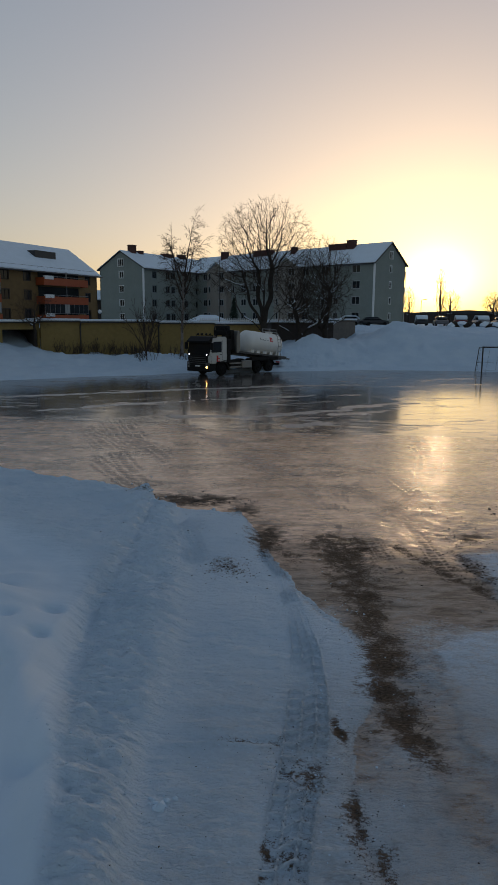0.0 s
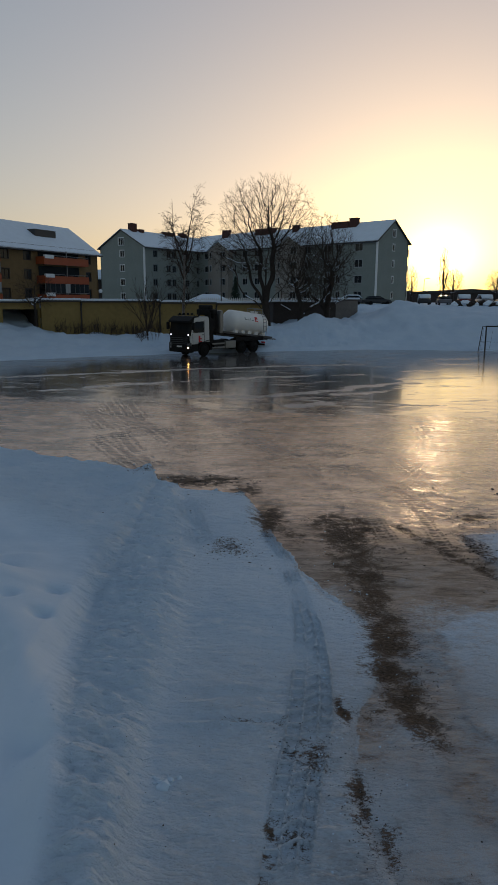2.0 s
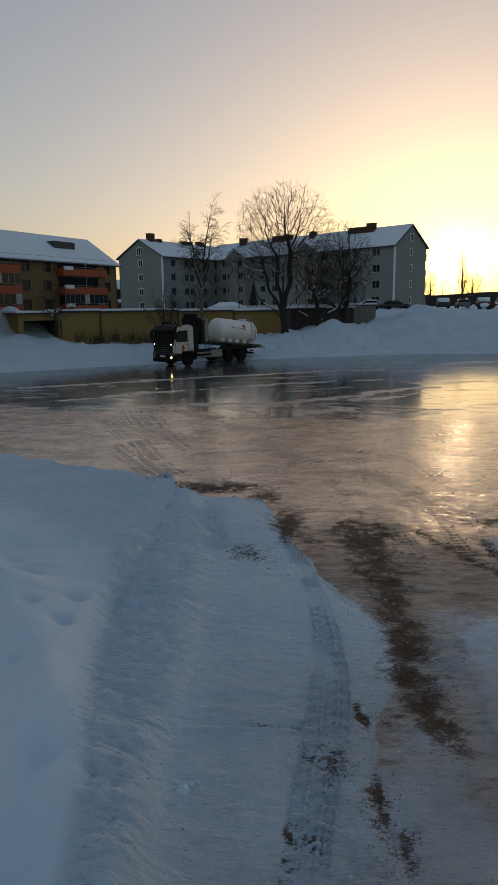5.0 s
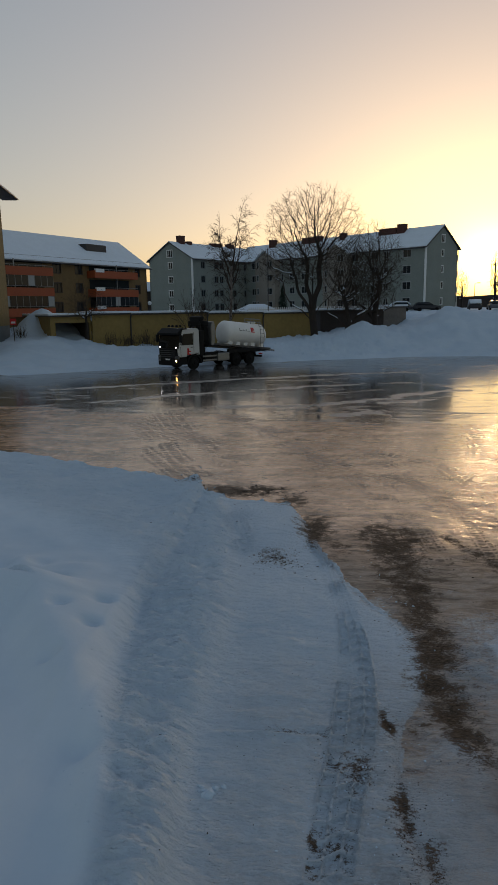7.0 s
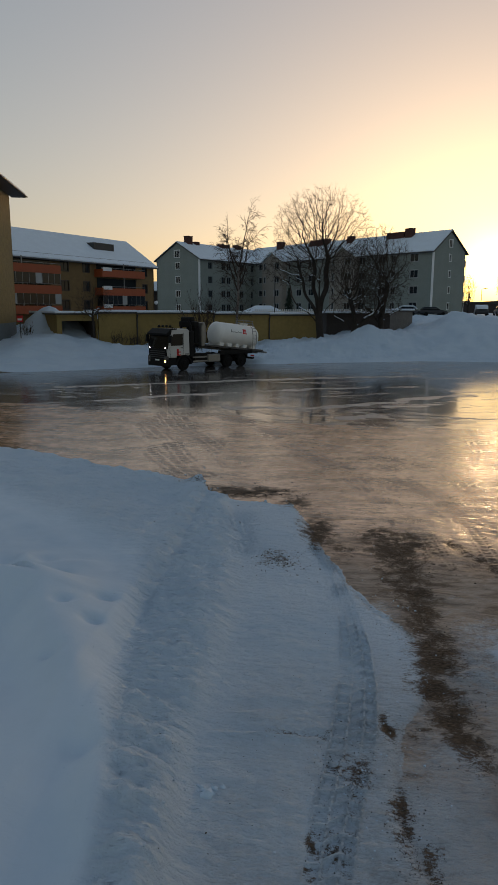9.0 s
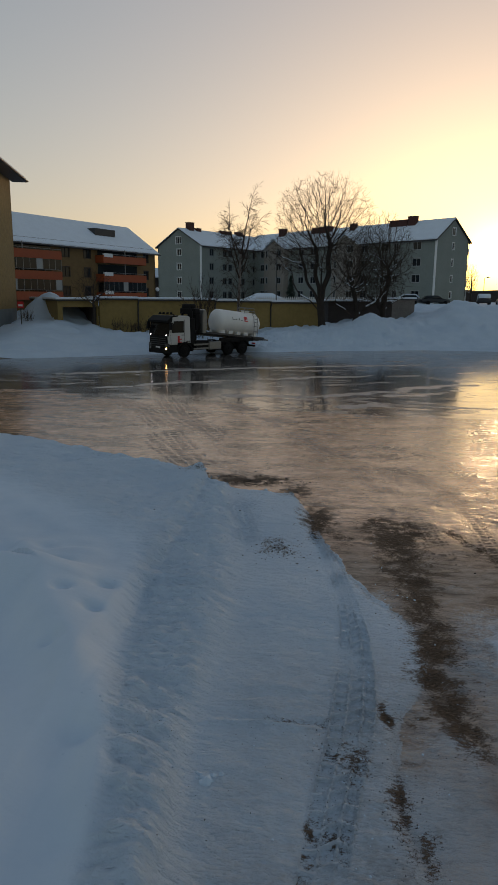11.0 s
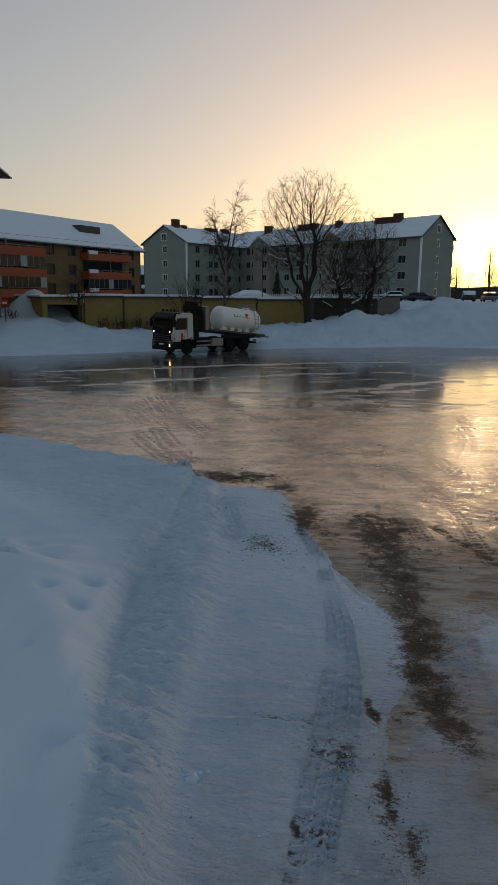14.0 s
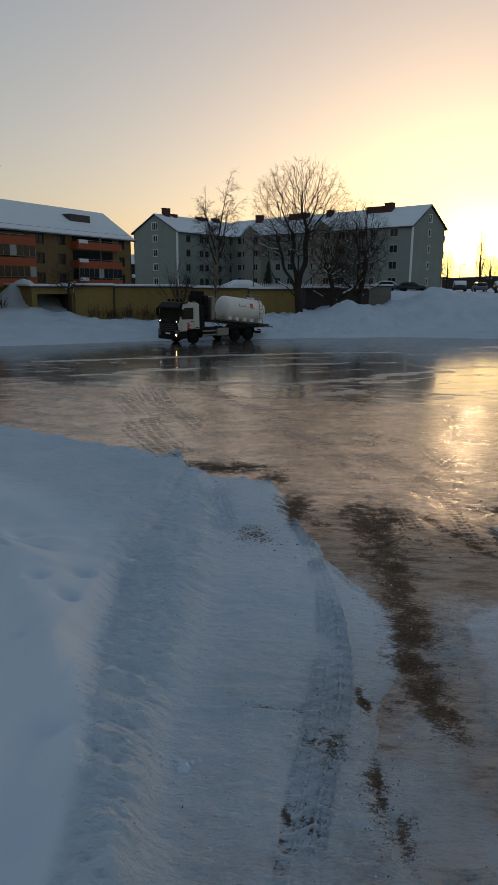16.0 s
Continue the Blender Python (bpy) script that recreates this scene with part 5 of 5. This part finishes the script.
# ---- loose crumbs of snow, and gravel ----
def crumbs(name, spots, mat, label, category, seed, flat=0.7):
    """Many small rough lumps lying on the ground: spots of (x, y, spread x, spread y, count, least, most size)."""
    rnd = random.Random(seed)
    base = bmesh.new()
    bmesh.ops.create_icosphere(base, subdivisions=1, radius=1)
    shape = [v.co.copy() for v in base.verts]
    faces = [[v.index for v in f.verts] for f in base.faces]
    base.free()
    places = []
    for x, y, sx, sy, n, r0, r1 in spots:
        for k in range(n):
            places.append((rnd.gauss(x, sx), rnd.gauss(y, sy), r0 + (r1 - r0) * rnd.random() ** 2.5))
    zs = ground_height(np.array([p[0] for p in places]), np.array([p[1] for p in places]))[0]
    co, fa = [], []
    for (x, y, r), z in zip(places, zs):
        n0 = len(co)
        s = [rnd.uniform(0.6, 1.3) for k in range(12)]
        ax, ay = rnd.uniform(0.7, 1.3), rnd.uniform(0.7, 1.3)
        for v, k in zip(shape, s):
            co.append((x + v.x * r * k * ax, y + v.y * r * k * ay, z + (v.z * flat + 0.1) * r * k))
        fa.extend([[n0 + i for i in f] for f in faces])
    me = bpy.data.meshes.new(name)
    me.from_pydata(co, [], fa)
    me.materials.append(mat)
    return tagged(new(name, me), label, category, kind="stuff")


row_line = [(-1.7, 15.0), (-1.75, 13.0), (-1.75, 10.6), (-1.58, 8.5), (-1.5, 6.7), (-1.42, 5.8), (-1.22, 4.8)]
spots = []
for (ax, ay), (bx, by) in zip(row_line, row_line[1:]):
    for k in range(4):
        f = (k + 0.5) / 4
        y = ay + (by - ay) * f
        spots.append((ax + (bx - ax) * f, y, 0.30, 0.25, 26, 0.005, 0.010 + 0.0014 * y))
spots += [(-2.3, 16.3, 0.1, 0.5, 24, 0.015, 0.05), (-1.0, 15.7, 0.6, 0.12, 30, 0.015, 0.05), (-5, 18.4, 1.5, 0.4, 20, 0.02, 0.04),
          (-0.77, 5.57, 0.03, 0.03, 7, 0.035, 0.07), (-0.9, 5.6, 0.12, 0.06, 14, 0.015, 0.04), (-0.2, 7.5, 0.6, 2.2, 220, 0.004, 0.014), (0.8, 7.0, 0.35, 1.8, 260, 0.005, 0.016), (1.2, 9.5, 0.3, 1.0, 120, 0.006, 0.02)]
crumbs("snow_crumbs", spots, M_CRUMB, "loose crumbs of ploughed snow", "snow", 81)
spots = [(1.9, 10.5, 0.35, 1.6, 350, 0.004, 0.012), (1.9, 7.6, 0.25, 0.8, 260, 0.003, 0.010), (1.06, 5.3, 0.12, 0.4, 220, 0.003, 0.010), (0.3, 5.5, 0.08, 0.6, 100, 0.003, 0.008), (0.6, 6.2, 0.2, 0.3, 160, 0.003, 0.009),
         (-0.28, 11.7, 0.3, 0.35, 160, 0.006, 0.02), (-1.2, 16.6, 1.0, 0.3, 200, 0.01, 0.03), (4.6, 13.6, 0.5, 0.4, 80, 0.006, 0.022), (4.2, 11.8, 0.25, 1.0, 140, 0.006, 0.025), (4.0, 18, 2.5, 2.0, 120, 0.006, 0.02), (1.2, 16, 1.8, 2.5, 220, 0.006, 0.02), (6.5, 15.5, 1.0, 1.0, 60, 0.01, 0.04), (-0.2, 6.5, 0.7, 1.2, 70, 0.003, 0.009)]
crumbs("gravel", spots, M_GRAVEL, "dark gravel and frozen dirt crumbs", "gravel", 83, 0.55)

# ---- the water truck ----
def wheel_part(truck, x, y, name="wheel"):
    bm = bmesh.new()
    bmesh.ops.create_cone(bm, segments=36, radius1=0.5, radius2=0.5, depth=0.32, cap_ends=True, matrix=pose(0, 0, 0, 90))
    es = [e for e in bm.edges if abs(e.verts[0].co.y - e.verts[1].co.y) < 1e-5]
    bmesh.ops.bevel(bm, geom=es, offset=0.04, segments=2, affect="EDGES")
    w = part(name, bm, M_RUBBER, truck, "black rubber tyre", smooth=False)
    w.location = (x, y, 0.5)
    s = 1 if y > 0 else -1
    bm = bmesh.new()
    bmesh.ops.create_cone(bm, segments=28, radius1=0.29, radius2=0.24, depth=0.06, cap_ends=True, matrix=pose(0, s * 0.175, 0, -90 * s))
    bmesh.ops.create_cone(bm, segments=16, radius1=0.12, radius2=0.09, depth=0.12, cap_ends=True, matrix=pose(0, s * 0.22, 0, -90 * s))
    for k in range(10):
        a = k * math.tau / 10
        bmesh.ops.create_cone(bm, segments=6, radius1=0.018, radius2=0.018, depth=0.04, cap_ends=True, matrix=pose(0.19 * math.cos(a), s * 0.21, 0.19 * math.sin(a), 90))
    part("rim", bm, M_BLACK, w, "dark steel rim")
    return w


truck = thing("water_truck", pose(0, 0, 0), "white three-axle truck with a white water tank on ice", "truck")
# cab
bm = bmesh.new()
prism(bm, [(1.34, 0.98), (1.40, 1.72), (1.16, 2.72), (1.02, 2.98), (0.6, 3.06), (-0.3, 3.08), (-0.46, 2.95), (-0.5, 1.1), (0.58, 1.1), (0.62, 0.98)], "y", -1.22, 1.22)
bmesh.ops.bevel(bm, geom=[e for e in bm.edges if abs(e.verts[0].co.y - e.verts[1].co.y) < 1e-5], offset=0.05, segments=3, affect="EDGES")
cab = part("cab", bm, M_WHITE, truck, "white truck cab")
bm = bmesh.new()
prism(bm, [(1.428, 1.62), (1.20, 2.72), (1.15, 2.72), (1.36, 1.62)], "y", -1.225, 1.225)
part("windscreen", bm, M_GLASSCAB, cab, "dark windscreen")
bm = bmesh.new()
prism(bm, [(1.08, 2.66), (1.44, 2.62), (1.46, 2.76), (1.06, 3.10), (0.55, 3.12), (0.6, 3.04), (1.02, 3.0)], "y", -1.23, 1.23)
part("sun_visor", bm, M_BLACK, cab, "dark sun visor")
for s in (1, -1):
    bm = bmesh.new()
    prism(bm, [(1.12, 1.86), (1.06, 2.2), (0.92, 2.70), (0.10, 2.72), (0.10, 1.86)], "y", s * 1.215, s * 1.232)
    part("side_window", bm, M_GLASSCAB, cab)
    bm = bmesh.new()
    for a, b in (((1.16, 1.0), (1.2, 1.75)), ((0.04, 1.05), (0.04, 2.8))):
        tube(bm, [(a[0], s * 1.222, a[1]), (b[0], s * 1.222, b[1])], 0.012, 4)
    part("door_seam", bm, M_BLACK, cab)
    part("door_handle", boxm(0.12, s * 1.22, 1.66, 0.3, s * 1.25, 1.71), M_BLACK, cab)
    bm = bmesh.new()
    tube(bm, [(1.16, s * 1.2, 2.72), (1.32, s * 1.46, 2.70), (1.32, s * 1.46, 2.0), (1.2, s * 1.22, 1.92)], 0.022, 6)
    mirror = part("mirror_arm", bm, M_BLACK, cab)
    part("mirror", boxm(1.22, s * 1.36, 2.08, 1.40, s * 1.58, 2.64, 0.04), M_BLACK, mirror)
    # wheel arch and steps
    bm = bmesh.new()
    prism(bm, [(math.cos(a) * 0.66, 0.5 + math.sin(a) * 0.66) for a in np.linspace(-0.1, math.pi + 0.1, 12)] + [(math.cos(a) * 0.56, 0.5 + math.sin(a) * 0.56) for a in np.linspace(math.pi + 0.1, -0.1, 12)], "y", s * 0.84, s * 1.25)
    part("wheel_arch", bm, M_BLACK, truck)
    bm = bmesh.new()
    box(bm, 0.66, s * 1.0, 0.42, 1.2, s * 1.24, 0.98, 0.03)
    part("entry_step", bm, M_BLACK, truck)
bm = bmesh.new()
box(bm, 1.10, -1.24, 0.34, 1.46, 1.24, 0.86, 0.06)
box(bm, 1.30, -1.1, 0.86, 1.445, 1.1, 1.62, 0.03)
bumper = part("bumper", bm, M_BLACK, truck, "black bumper and grille")
bm = bmesh.new()
for k in range(4):
    box(bm, 1.43, -0.95, 0.98 + 0.15 * k, 1.46, 0.95, 1.03 + 0.15 * k)
part("grille_bar", bm, M_STEEL, bumper)
part("number_plate", boxm(1.455, -0.28, 0.74, 1.47, 0.28, 0.85), M_TRIM, bumper)
for s in (1, -1):
    lampbox = part("headlamp_housing", boxm(1.28, s * 0.86, 0.62, 1.465, s * 1.22, 1.10, 0.04), M_STEEL, bumper)
    for z, r in ((0.72, 0.085), (0.97, 0.075)):
        bm = bmesh.new()
        bmesh.ops.create_uvsphere(bm, u_segments=16, v_segments=8, radius=r, matrix=pose(1.45, s * 1.02, z) @ Matrix.Diagonal((0.4, 1, 1, 1)))
        part("headlamp", bm, M_LAMP if s > 0 and z < 0.9 else M_ALU, lampbox, "lit yellow headlamp" if s > 0 and z < 0.9 else "")
    bm = bmesh.new()
    bmesh.ops.create_uvsphere(bm, u_segments=10, v_segments=6, radius=0.045, matrix=pose(1.42, s * 1.0, 1.70))
    part("marker_lamp", bm, M_MARK, cab, "small white marker lamp")
bm = bmesh.new()
tube(bm, [(0.75, -1.0, 3.2), (0.75, 1.0, 3.2)], 0.025, 6)
for y in (-0.9, 0.9):
    tube(bm, [(0.75, y, 3.02), (0.75, y, 3.2)], 0.02, 6)
lightbar = part("light_bar", bm, M_BLACK, cab)
for y in (-0.7, -0.25, 0.25, 0.7):
    bm = bmesh.new()
    bmesh.ops.create_cone(bm, segments=14, radius1=0.1, radius2=0.08, depth=0.1, cap_ends=True, matrix=pose(0.80, y, 3.26, 0, 90, 0))
    part("spot_lamp", bm, M_BLACK, lightbar)
bm = bmesh.new()
box(bm, 0.30, 1.222, 1.34, 0.62, 1.236, 1.42)
box(bm, 0.30, 1.222, 1.12, 0.62, 1.236, 1.20)
box(bm, 0.46, 1.222, 1.12, 0.62, 1.236, 1.62)
part("door_mark", bm, M_RED, cab, "plain red block mark")
part("lettering_bar", boxm(-0.42, 1.222, 1.18, -0.08, 1.232, 1.24), M_BLACK, cab)
bm = bmesh.new()
box(bm, -0.95, -1.1, 0.95, -0.56, 1.15, 2.9, 0.06)
tube(bm, [(-0.75, 0.95, 2.8), (-0.75, 0.95, 3.35)], 0.09, 10)
part("air_intake", bm, M_BLACK, truck, "black air intake behind the cab")
# chassis
bm = bmesh.new()
for s in (1, -1):
    box(bm, -6.4, s * 0.38, 0.78, 1.1, s * 0.46, 1.05)
for x in (-0.9, -2.2, -3.3, -4.6, -6.2):
    box(bm, x - 0.06, -0.38, 0.8, x + 0.06, 0.38, 1.02)
for x in (0, -3.95, -5.3):
    tube(bm, [(x, -0.9, 0.5), (x, 0.9, 0.5)], 0.09, 8)
    box(bm, x - 0.25, -0.2, 0.32, x + 0.25, 0.2, 0.78, 0.05)
part("chassis", bm, M_BLACK, truck, "black steel chassis")
# crane folded behind the cab
bm = bmesh.new()
box(bm, -1.55, -0.45, 1.0, -1.0, 0.45, 1.8, 0.05)
tube(bm, [(-1.28, 0, 1.7), (-1.28, 0, 3.2)], [0.22, 0.18], 12)
box(bm, -1.52, -1.0, 3.15, -1.08, 0.95, 3.62, 0.10)
box(bm, -1.46, -0.8, 3.55, -1.1, 0.55, 3.95, 0.12)
box(bm, -1.5, 0.5, 2.0, -1.15, 0.9, 3.3, 0.05)
tube(bm, [(-1.1, -0.6, 3.3), (-1.0, -0.9, 2.4), (-1.1, -0.95, 1.6)], 0.09, 8)
tube(bm, [(-1.05, 0.3, 3.7), (-0.98, 0.65, 3.4), (-1.02, 0.75, 2.6), (-1.1, 0.7, 1.9)], 0.05, 6)
part("loading_crane", bm, M_BLACK, truck, "folded black loading crane")
bm = bmesh.new()
prism(bm, [(-1.62, 1.75), (-1.62, 3.2), (-1.72, 3.5), (-1.92, 3.55), (-2.0, 3.3), (-2.02, 2.2), (-1.92, 1.75)], "y", 0.2, 1.12)
bmesh.ops.bevel(bm, geom=bm.edges[:], offset=0.04, segments=2, affect="EDGES")
part("oil_tank", bm, M_ALU, truck, "pale rounded oil tank")
# side gear
bm = bmesh.new()
box(bm, -3.25, 0.72, 0.48, -2.15, 1.2, 1.10, 0.06)
part("tool_box", bm, M_ALU, truck, "grey aluminium tool box")
part("battery_box", boxm(-2.1, 0.55, 0.5, -1.0, 1.12, 1.2, 0.04), M_BLACK, truck)
part("under_box", boxm(-3.35, -0.6, 0.45, -1.0, 0.6, 0.95, 0.04), M_BLACK, truck)
part("side_guard", boxm(-6.4, 0.9, 0.98, -3.25, 1.16, 1.34, 0.02), M_BLACK, truck)
part("fuel_tank", boxm(-2.9, -1.2, 0.45, -1.2, -0.7, 1.1, 0.12), M_ALU, truck)
for z in (0.55, 0.86):
    part("side_rail", boxm(-2.1, 1.14, z, -0.78, 1.19, z + 0.12, 0.01), M_ALU, truck)
for s in (1, -1):
    for x in (-3.95, -5.3):
        bm = bmesh.new()
        prism(bm, [(x + math.cos(a) * 0.62, 0.5 + math.sin(a) * 0.62) for a in np.linspace(0.35, math.pi - 0.35, 9)] + [(x + math.cos(a) * 0.585, 0.5 + math.sin(a) * 0.585) for a in np.linspace(math.pi - 0.35, 0.35, 9)], "y", s * 0.72, s * 1.24)
        part("mudguard", bm, M_BLACK, truck)
bm = bmesh.new()
box(bm, -6.55, -1.2, 0.52, -6.4, 1.2, 0.68, 0.02)
box(bm, -6.5, 0.35, 0.6, -6.35, 0.45, 1.0)
box(bm, -6.5, -0.45, 0.6, -6.35, -0.35, 1.0)
rear = part("rear_bumper", bm, M_BLACK, truck)
for s in (1, -1):
    part("tail_lamp", boxm(-6.58, s * 0.8, 0.72, -6.5, s * 1.18, 0.84, 0.01), M_RED, rear)
# tilted hook-lift frame with the tank
TILT = pose(-1.75, 0, 1.74, 0, -6.2, 0)
bm = bmesh.new()
for s in (1, -1):
    box(bm, -5.75, s * 0.42, -0.16, 0.05, s * 0.56, 0.06)
    box(bm, -5.75, s * 1.05, 0.02, -0.2, s * 1.16, 0.16)
for k in range(9):
    box(bm, -5.7 + 0.68 * k, -1.1, -0.02, -5.58 + 0.68 * k, 1.1, 0.08)
box(bm, -5.6, -1.12, 0.10, -0.3, 1.12, 0.14)
frame_part = place(part("hook_frame", bm, M_STEEL, truck, "dull steel hook-lift frame, tilted"), TILT)
bm = bmesh.new()
tube(bm, [(-5.75, -1.2, 0.0), (-6.05, -1.2, -0.02), (-6.05, 1.25, -0.02), (-5.75, 1.25, 0.0)], 0.05, 8)
for k in range(9):
    tube(bm, [(-6.05, -1.1 + 0.27 * k, -0.02), (-6.22, -1.1 + 0.27 * k, -0.1)], 0.03, 6)
part("spray_pipe", bm, M_ALU, frame_part, "spray pipe with nozzles")
R = 0.95
prof = [(0.0, 0.05), (0.03, 0.45), (0.09, 0.70), (0.18, 0.87), (0.30, R), (3.75, R), (3.87, 0.87), (3.96, 0.70), (4.02, 0.45), (4.05, 0.05)]
bm = bmesh.new()
rings = [[bm.verts.new((-1.55 - a, r * math.cos(k * math.tau / 40), 1.10 + r * math.sin(k * math.tau / 40))) for k in range(40)] for a, r in prof]
for q, w in zip(rings, rings[1:]):
    for k in range(40):
        bm.faces.new((q[k], q[(k + 1) % 40], w[(k + 1) % 40], w[k]))
bm.faces.new(rings[0]), bm.faces.new(rings[-1][::-1])
bmesh.ops.recalc_face_normals(bm, faces=bm.faces)
tank = place(part("water_tank", bm, M_TANK, truck, "white cylindrical water tank with domed ends", smooth=True), TILT)
for x in (-2.0, -2.75, -3.5, -4.25, -5.1):
    bm = bmesh.new()
    prism(bm, [(-0.72, 0.14), (0.72, 0.14), (0.74, 0.42), (0.4, 0.26), (0, 0.2), (-0.4, 0.26), (-0.74, 0.42)], "x", x - 0.18, x + 0.18)
    part("saddle", bm, M_TANK, tank)
bm = bmesh.new()
tube(bm, [(-4.55, 0, 1.9), (-4.55, 0, 2.14)], 0.28, 18)
tube(bm, [(-4.55, 0, 2.12), (-4.55, 0, 2.18)], 0.33, 18)
part("manhole", bm, M_TANK, tank)
bm = bmesh.new()
for x in (-4.15, -5.1):
    for y in (-0.4, 0.4):
        tube(bm, [(x, y, 1.88), (x, y, 2.42)], 0.022, 6)
for z in (2.2, 2.42):
    tube(bm, [(-4.15, -0.4, z), (-4.15, 0.4, z), (-5.1, 0.4, z), (-5.1, -0.4, z), (-4.15, -0.4, z)], 0.022, 6)
part("top_railing", bm, M_ALU, tank)
bm = bmesh.new()
lad = [(1.02, 0.15), (1.02, 1.1), (0.85, 1.75), (0.42, 2.2)]
for x in (-4.75, -5.12):
    tube(bm, [(x, y, z) for y, z in lad], 0.022, 6)
for k in range(7):
    f = k / 6 * 2.6
    i = min(int(f), 2)
    y, z = lad[i][0] + (lad[i + 1][0] - lad[i][0]) * (f - i), lad[i][1] + (lad[i + 1][1] - lad[i][1]) * (f - i)
    tube(bm, [(-4.75, y, z), (-5.12, y, z)], 0.018, 6)
part("ladder", bm, M_ALU, tank)


def on_tank(bm, x0, x1, a0, a1):
    """A thin patch lying on the tank's round side."""
    seg = 6
    lo = [bm.verts.new((x0, (R + 0.006) * math.cos(a), 1.10 + (R + 0.006) * math.sin(a))) for a in np.linspace(a0, a1, seg)]
    hi = [bm.verts.new((x1, (R + 0.006) * math.cos(a), 1.10 + (R + 0.006) * math.sin(a))) for a in np.linspace(a0, a1, seg)]
    for k in range(seg - 1):
        bm.faces.new((lo[k], lo[k + 1], hi[k + 1], hi[k]))


bm = bmesh.new()
on_tank(bm, -3.80, -4.12, 0.42, 0.62)
on_tank(bm, -3.80, -3.92, 0.18, 0.42)
on_tank(bm, -3.92, -4.16, 0.18, 0.27)
on_tank(bm, -3.92, -4.10, 0.33, 0.39)
part("tank_mark", bm, M_RED, tank, "plain red block mark")
bm = bmesh.new()
for k, (a, b, u, v) in enumerate(((-2.95, -3.0, 0.22, 0.46), (-3.0, -3.22, 0.24, 0.28), (-3.28, -3.32, 0.24, 0.36), (-3.32, -3.55, 0.24, 0.275), (-3.6, -3.64, 0.24, 0.44), (-3.7, -3.96, 0.24, 0.275))):
    on_tank(bm, a + 0.3, b + 0.3, u, v)
part("lettering_bar", bm, M_BLACK, tank)
on = bmesh.new()
box(on, -5.58, 0.0, 0.5, -5.52, 0.35, 0.85, 0.05)
part("outlet_valve", on, M_STEEL, tank)
# the long wheelbase
LONG = 1.10
for p in truck.children_recursive:
    for v in p.data.vertices:
        v.co.x *= LONG
    p.location.x *= LONG
WHEELS = [wheel_part(truck, x * LONG, y) for x in (0.0, -3.95, -5.3) for y in (1.05, -1.05)]

# ---- what moves ----
START, WAY, HEADING = (-3.40, 55.95), 212.0, 227.0
# seconds and metres driven from the start: forward, a stop, then back
DRIVEN = [(0, -0.11), (0.5, 0.28), (1, 0.71), (1.5, 1.13), (2, 1.56), (2.5, 2.05), (3, 2.54), (3.5, 3.02), (4, 3.52), (4.5, 3.99), (5, 4.43), (5.5, 4.90), (6, 5.39), (6.5, 5.88), (7, 6.33), (7.5, 6.72), (8, 7.06), (8.5, 7.35), (9, 7.56), (9.5, 7.69), (10, 7.72), (10.5, 7.67), (11, 7.55), (11.5, 7.41), (12, 7.26), (12.5, 7.04), (13, 6.76), (13.5, 6.46), (14, 6.16), (14.5, 5.88), (15, 5.58), (15.5, 5.24), (16, 4.89)]


def motions():
    ux, uy = math.cos(radians(WAY)), math.sin(radians(WAY))
    rows = []
    for t, d in DRIVEN:
        turn = HEADING + 1.0 * max(0.0, 1 - t / 9.5)
        rows.append((t, pose(START[0] + d * ux + 0.3 * (turn - HEADING), START[1] + d * uy, 0.0, 0, 0, turn)))
    walk(truck, rows)
    for w in WHEELS:
        x, y, z = w.location
        walk(w, [(t, pose(x, y, z, 0, math.degrees(d / 0.5), 0)) for t, d in DRIVEN])


motions()
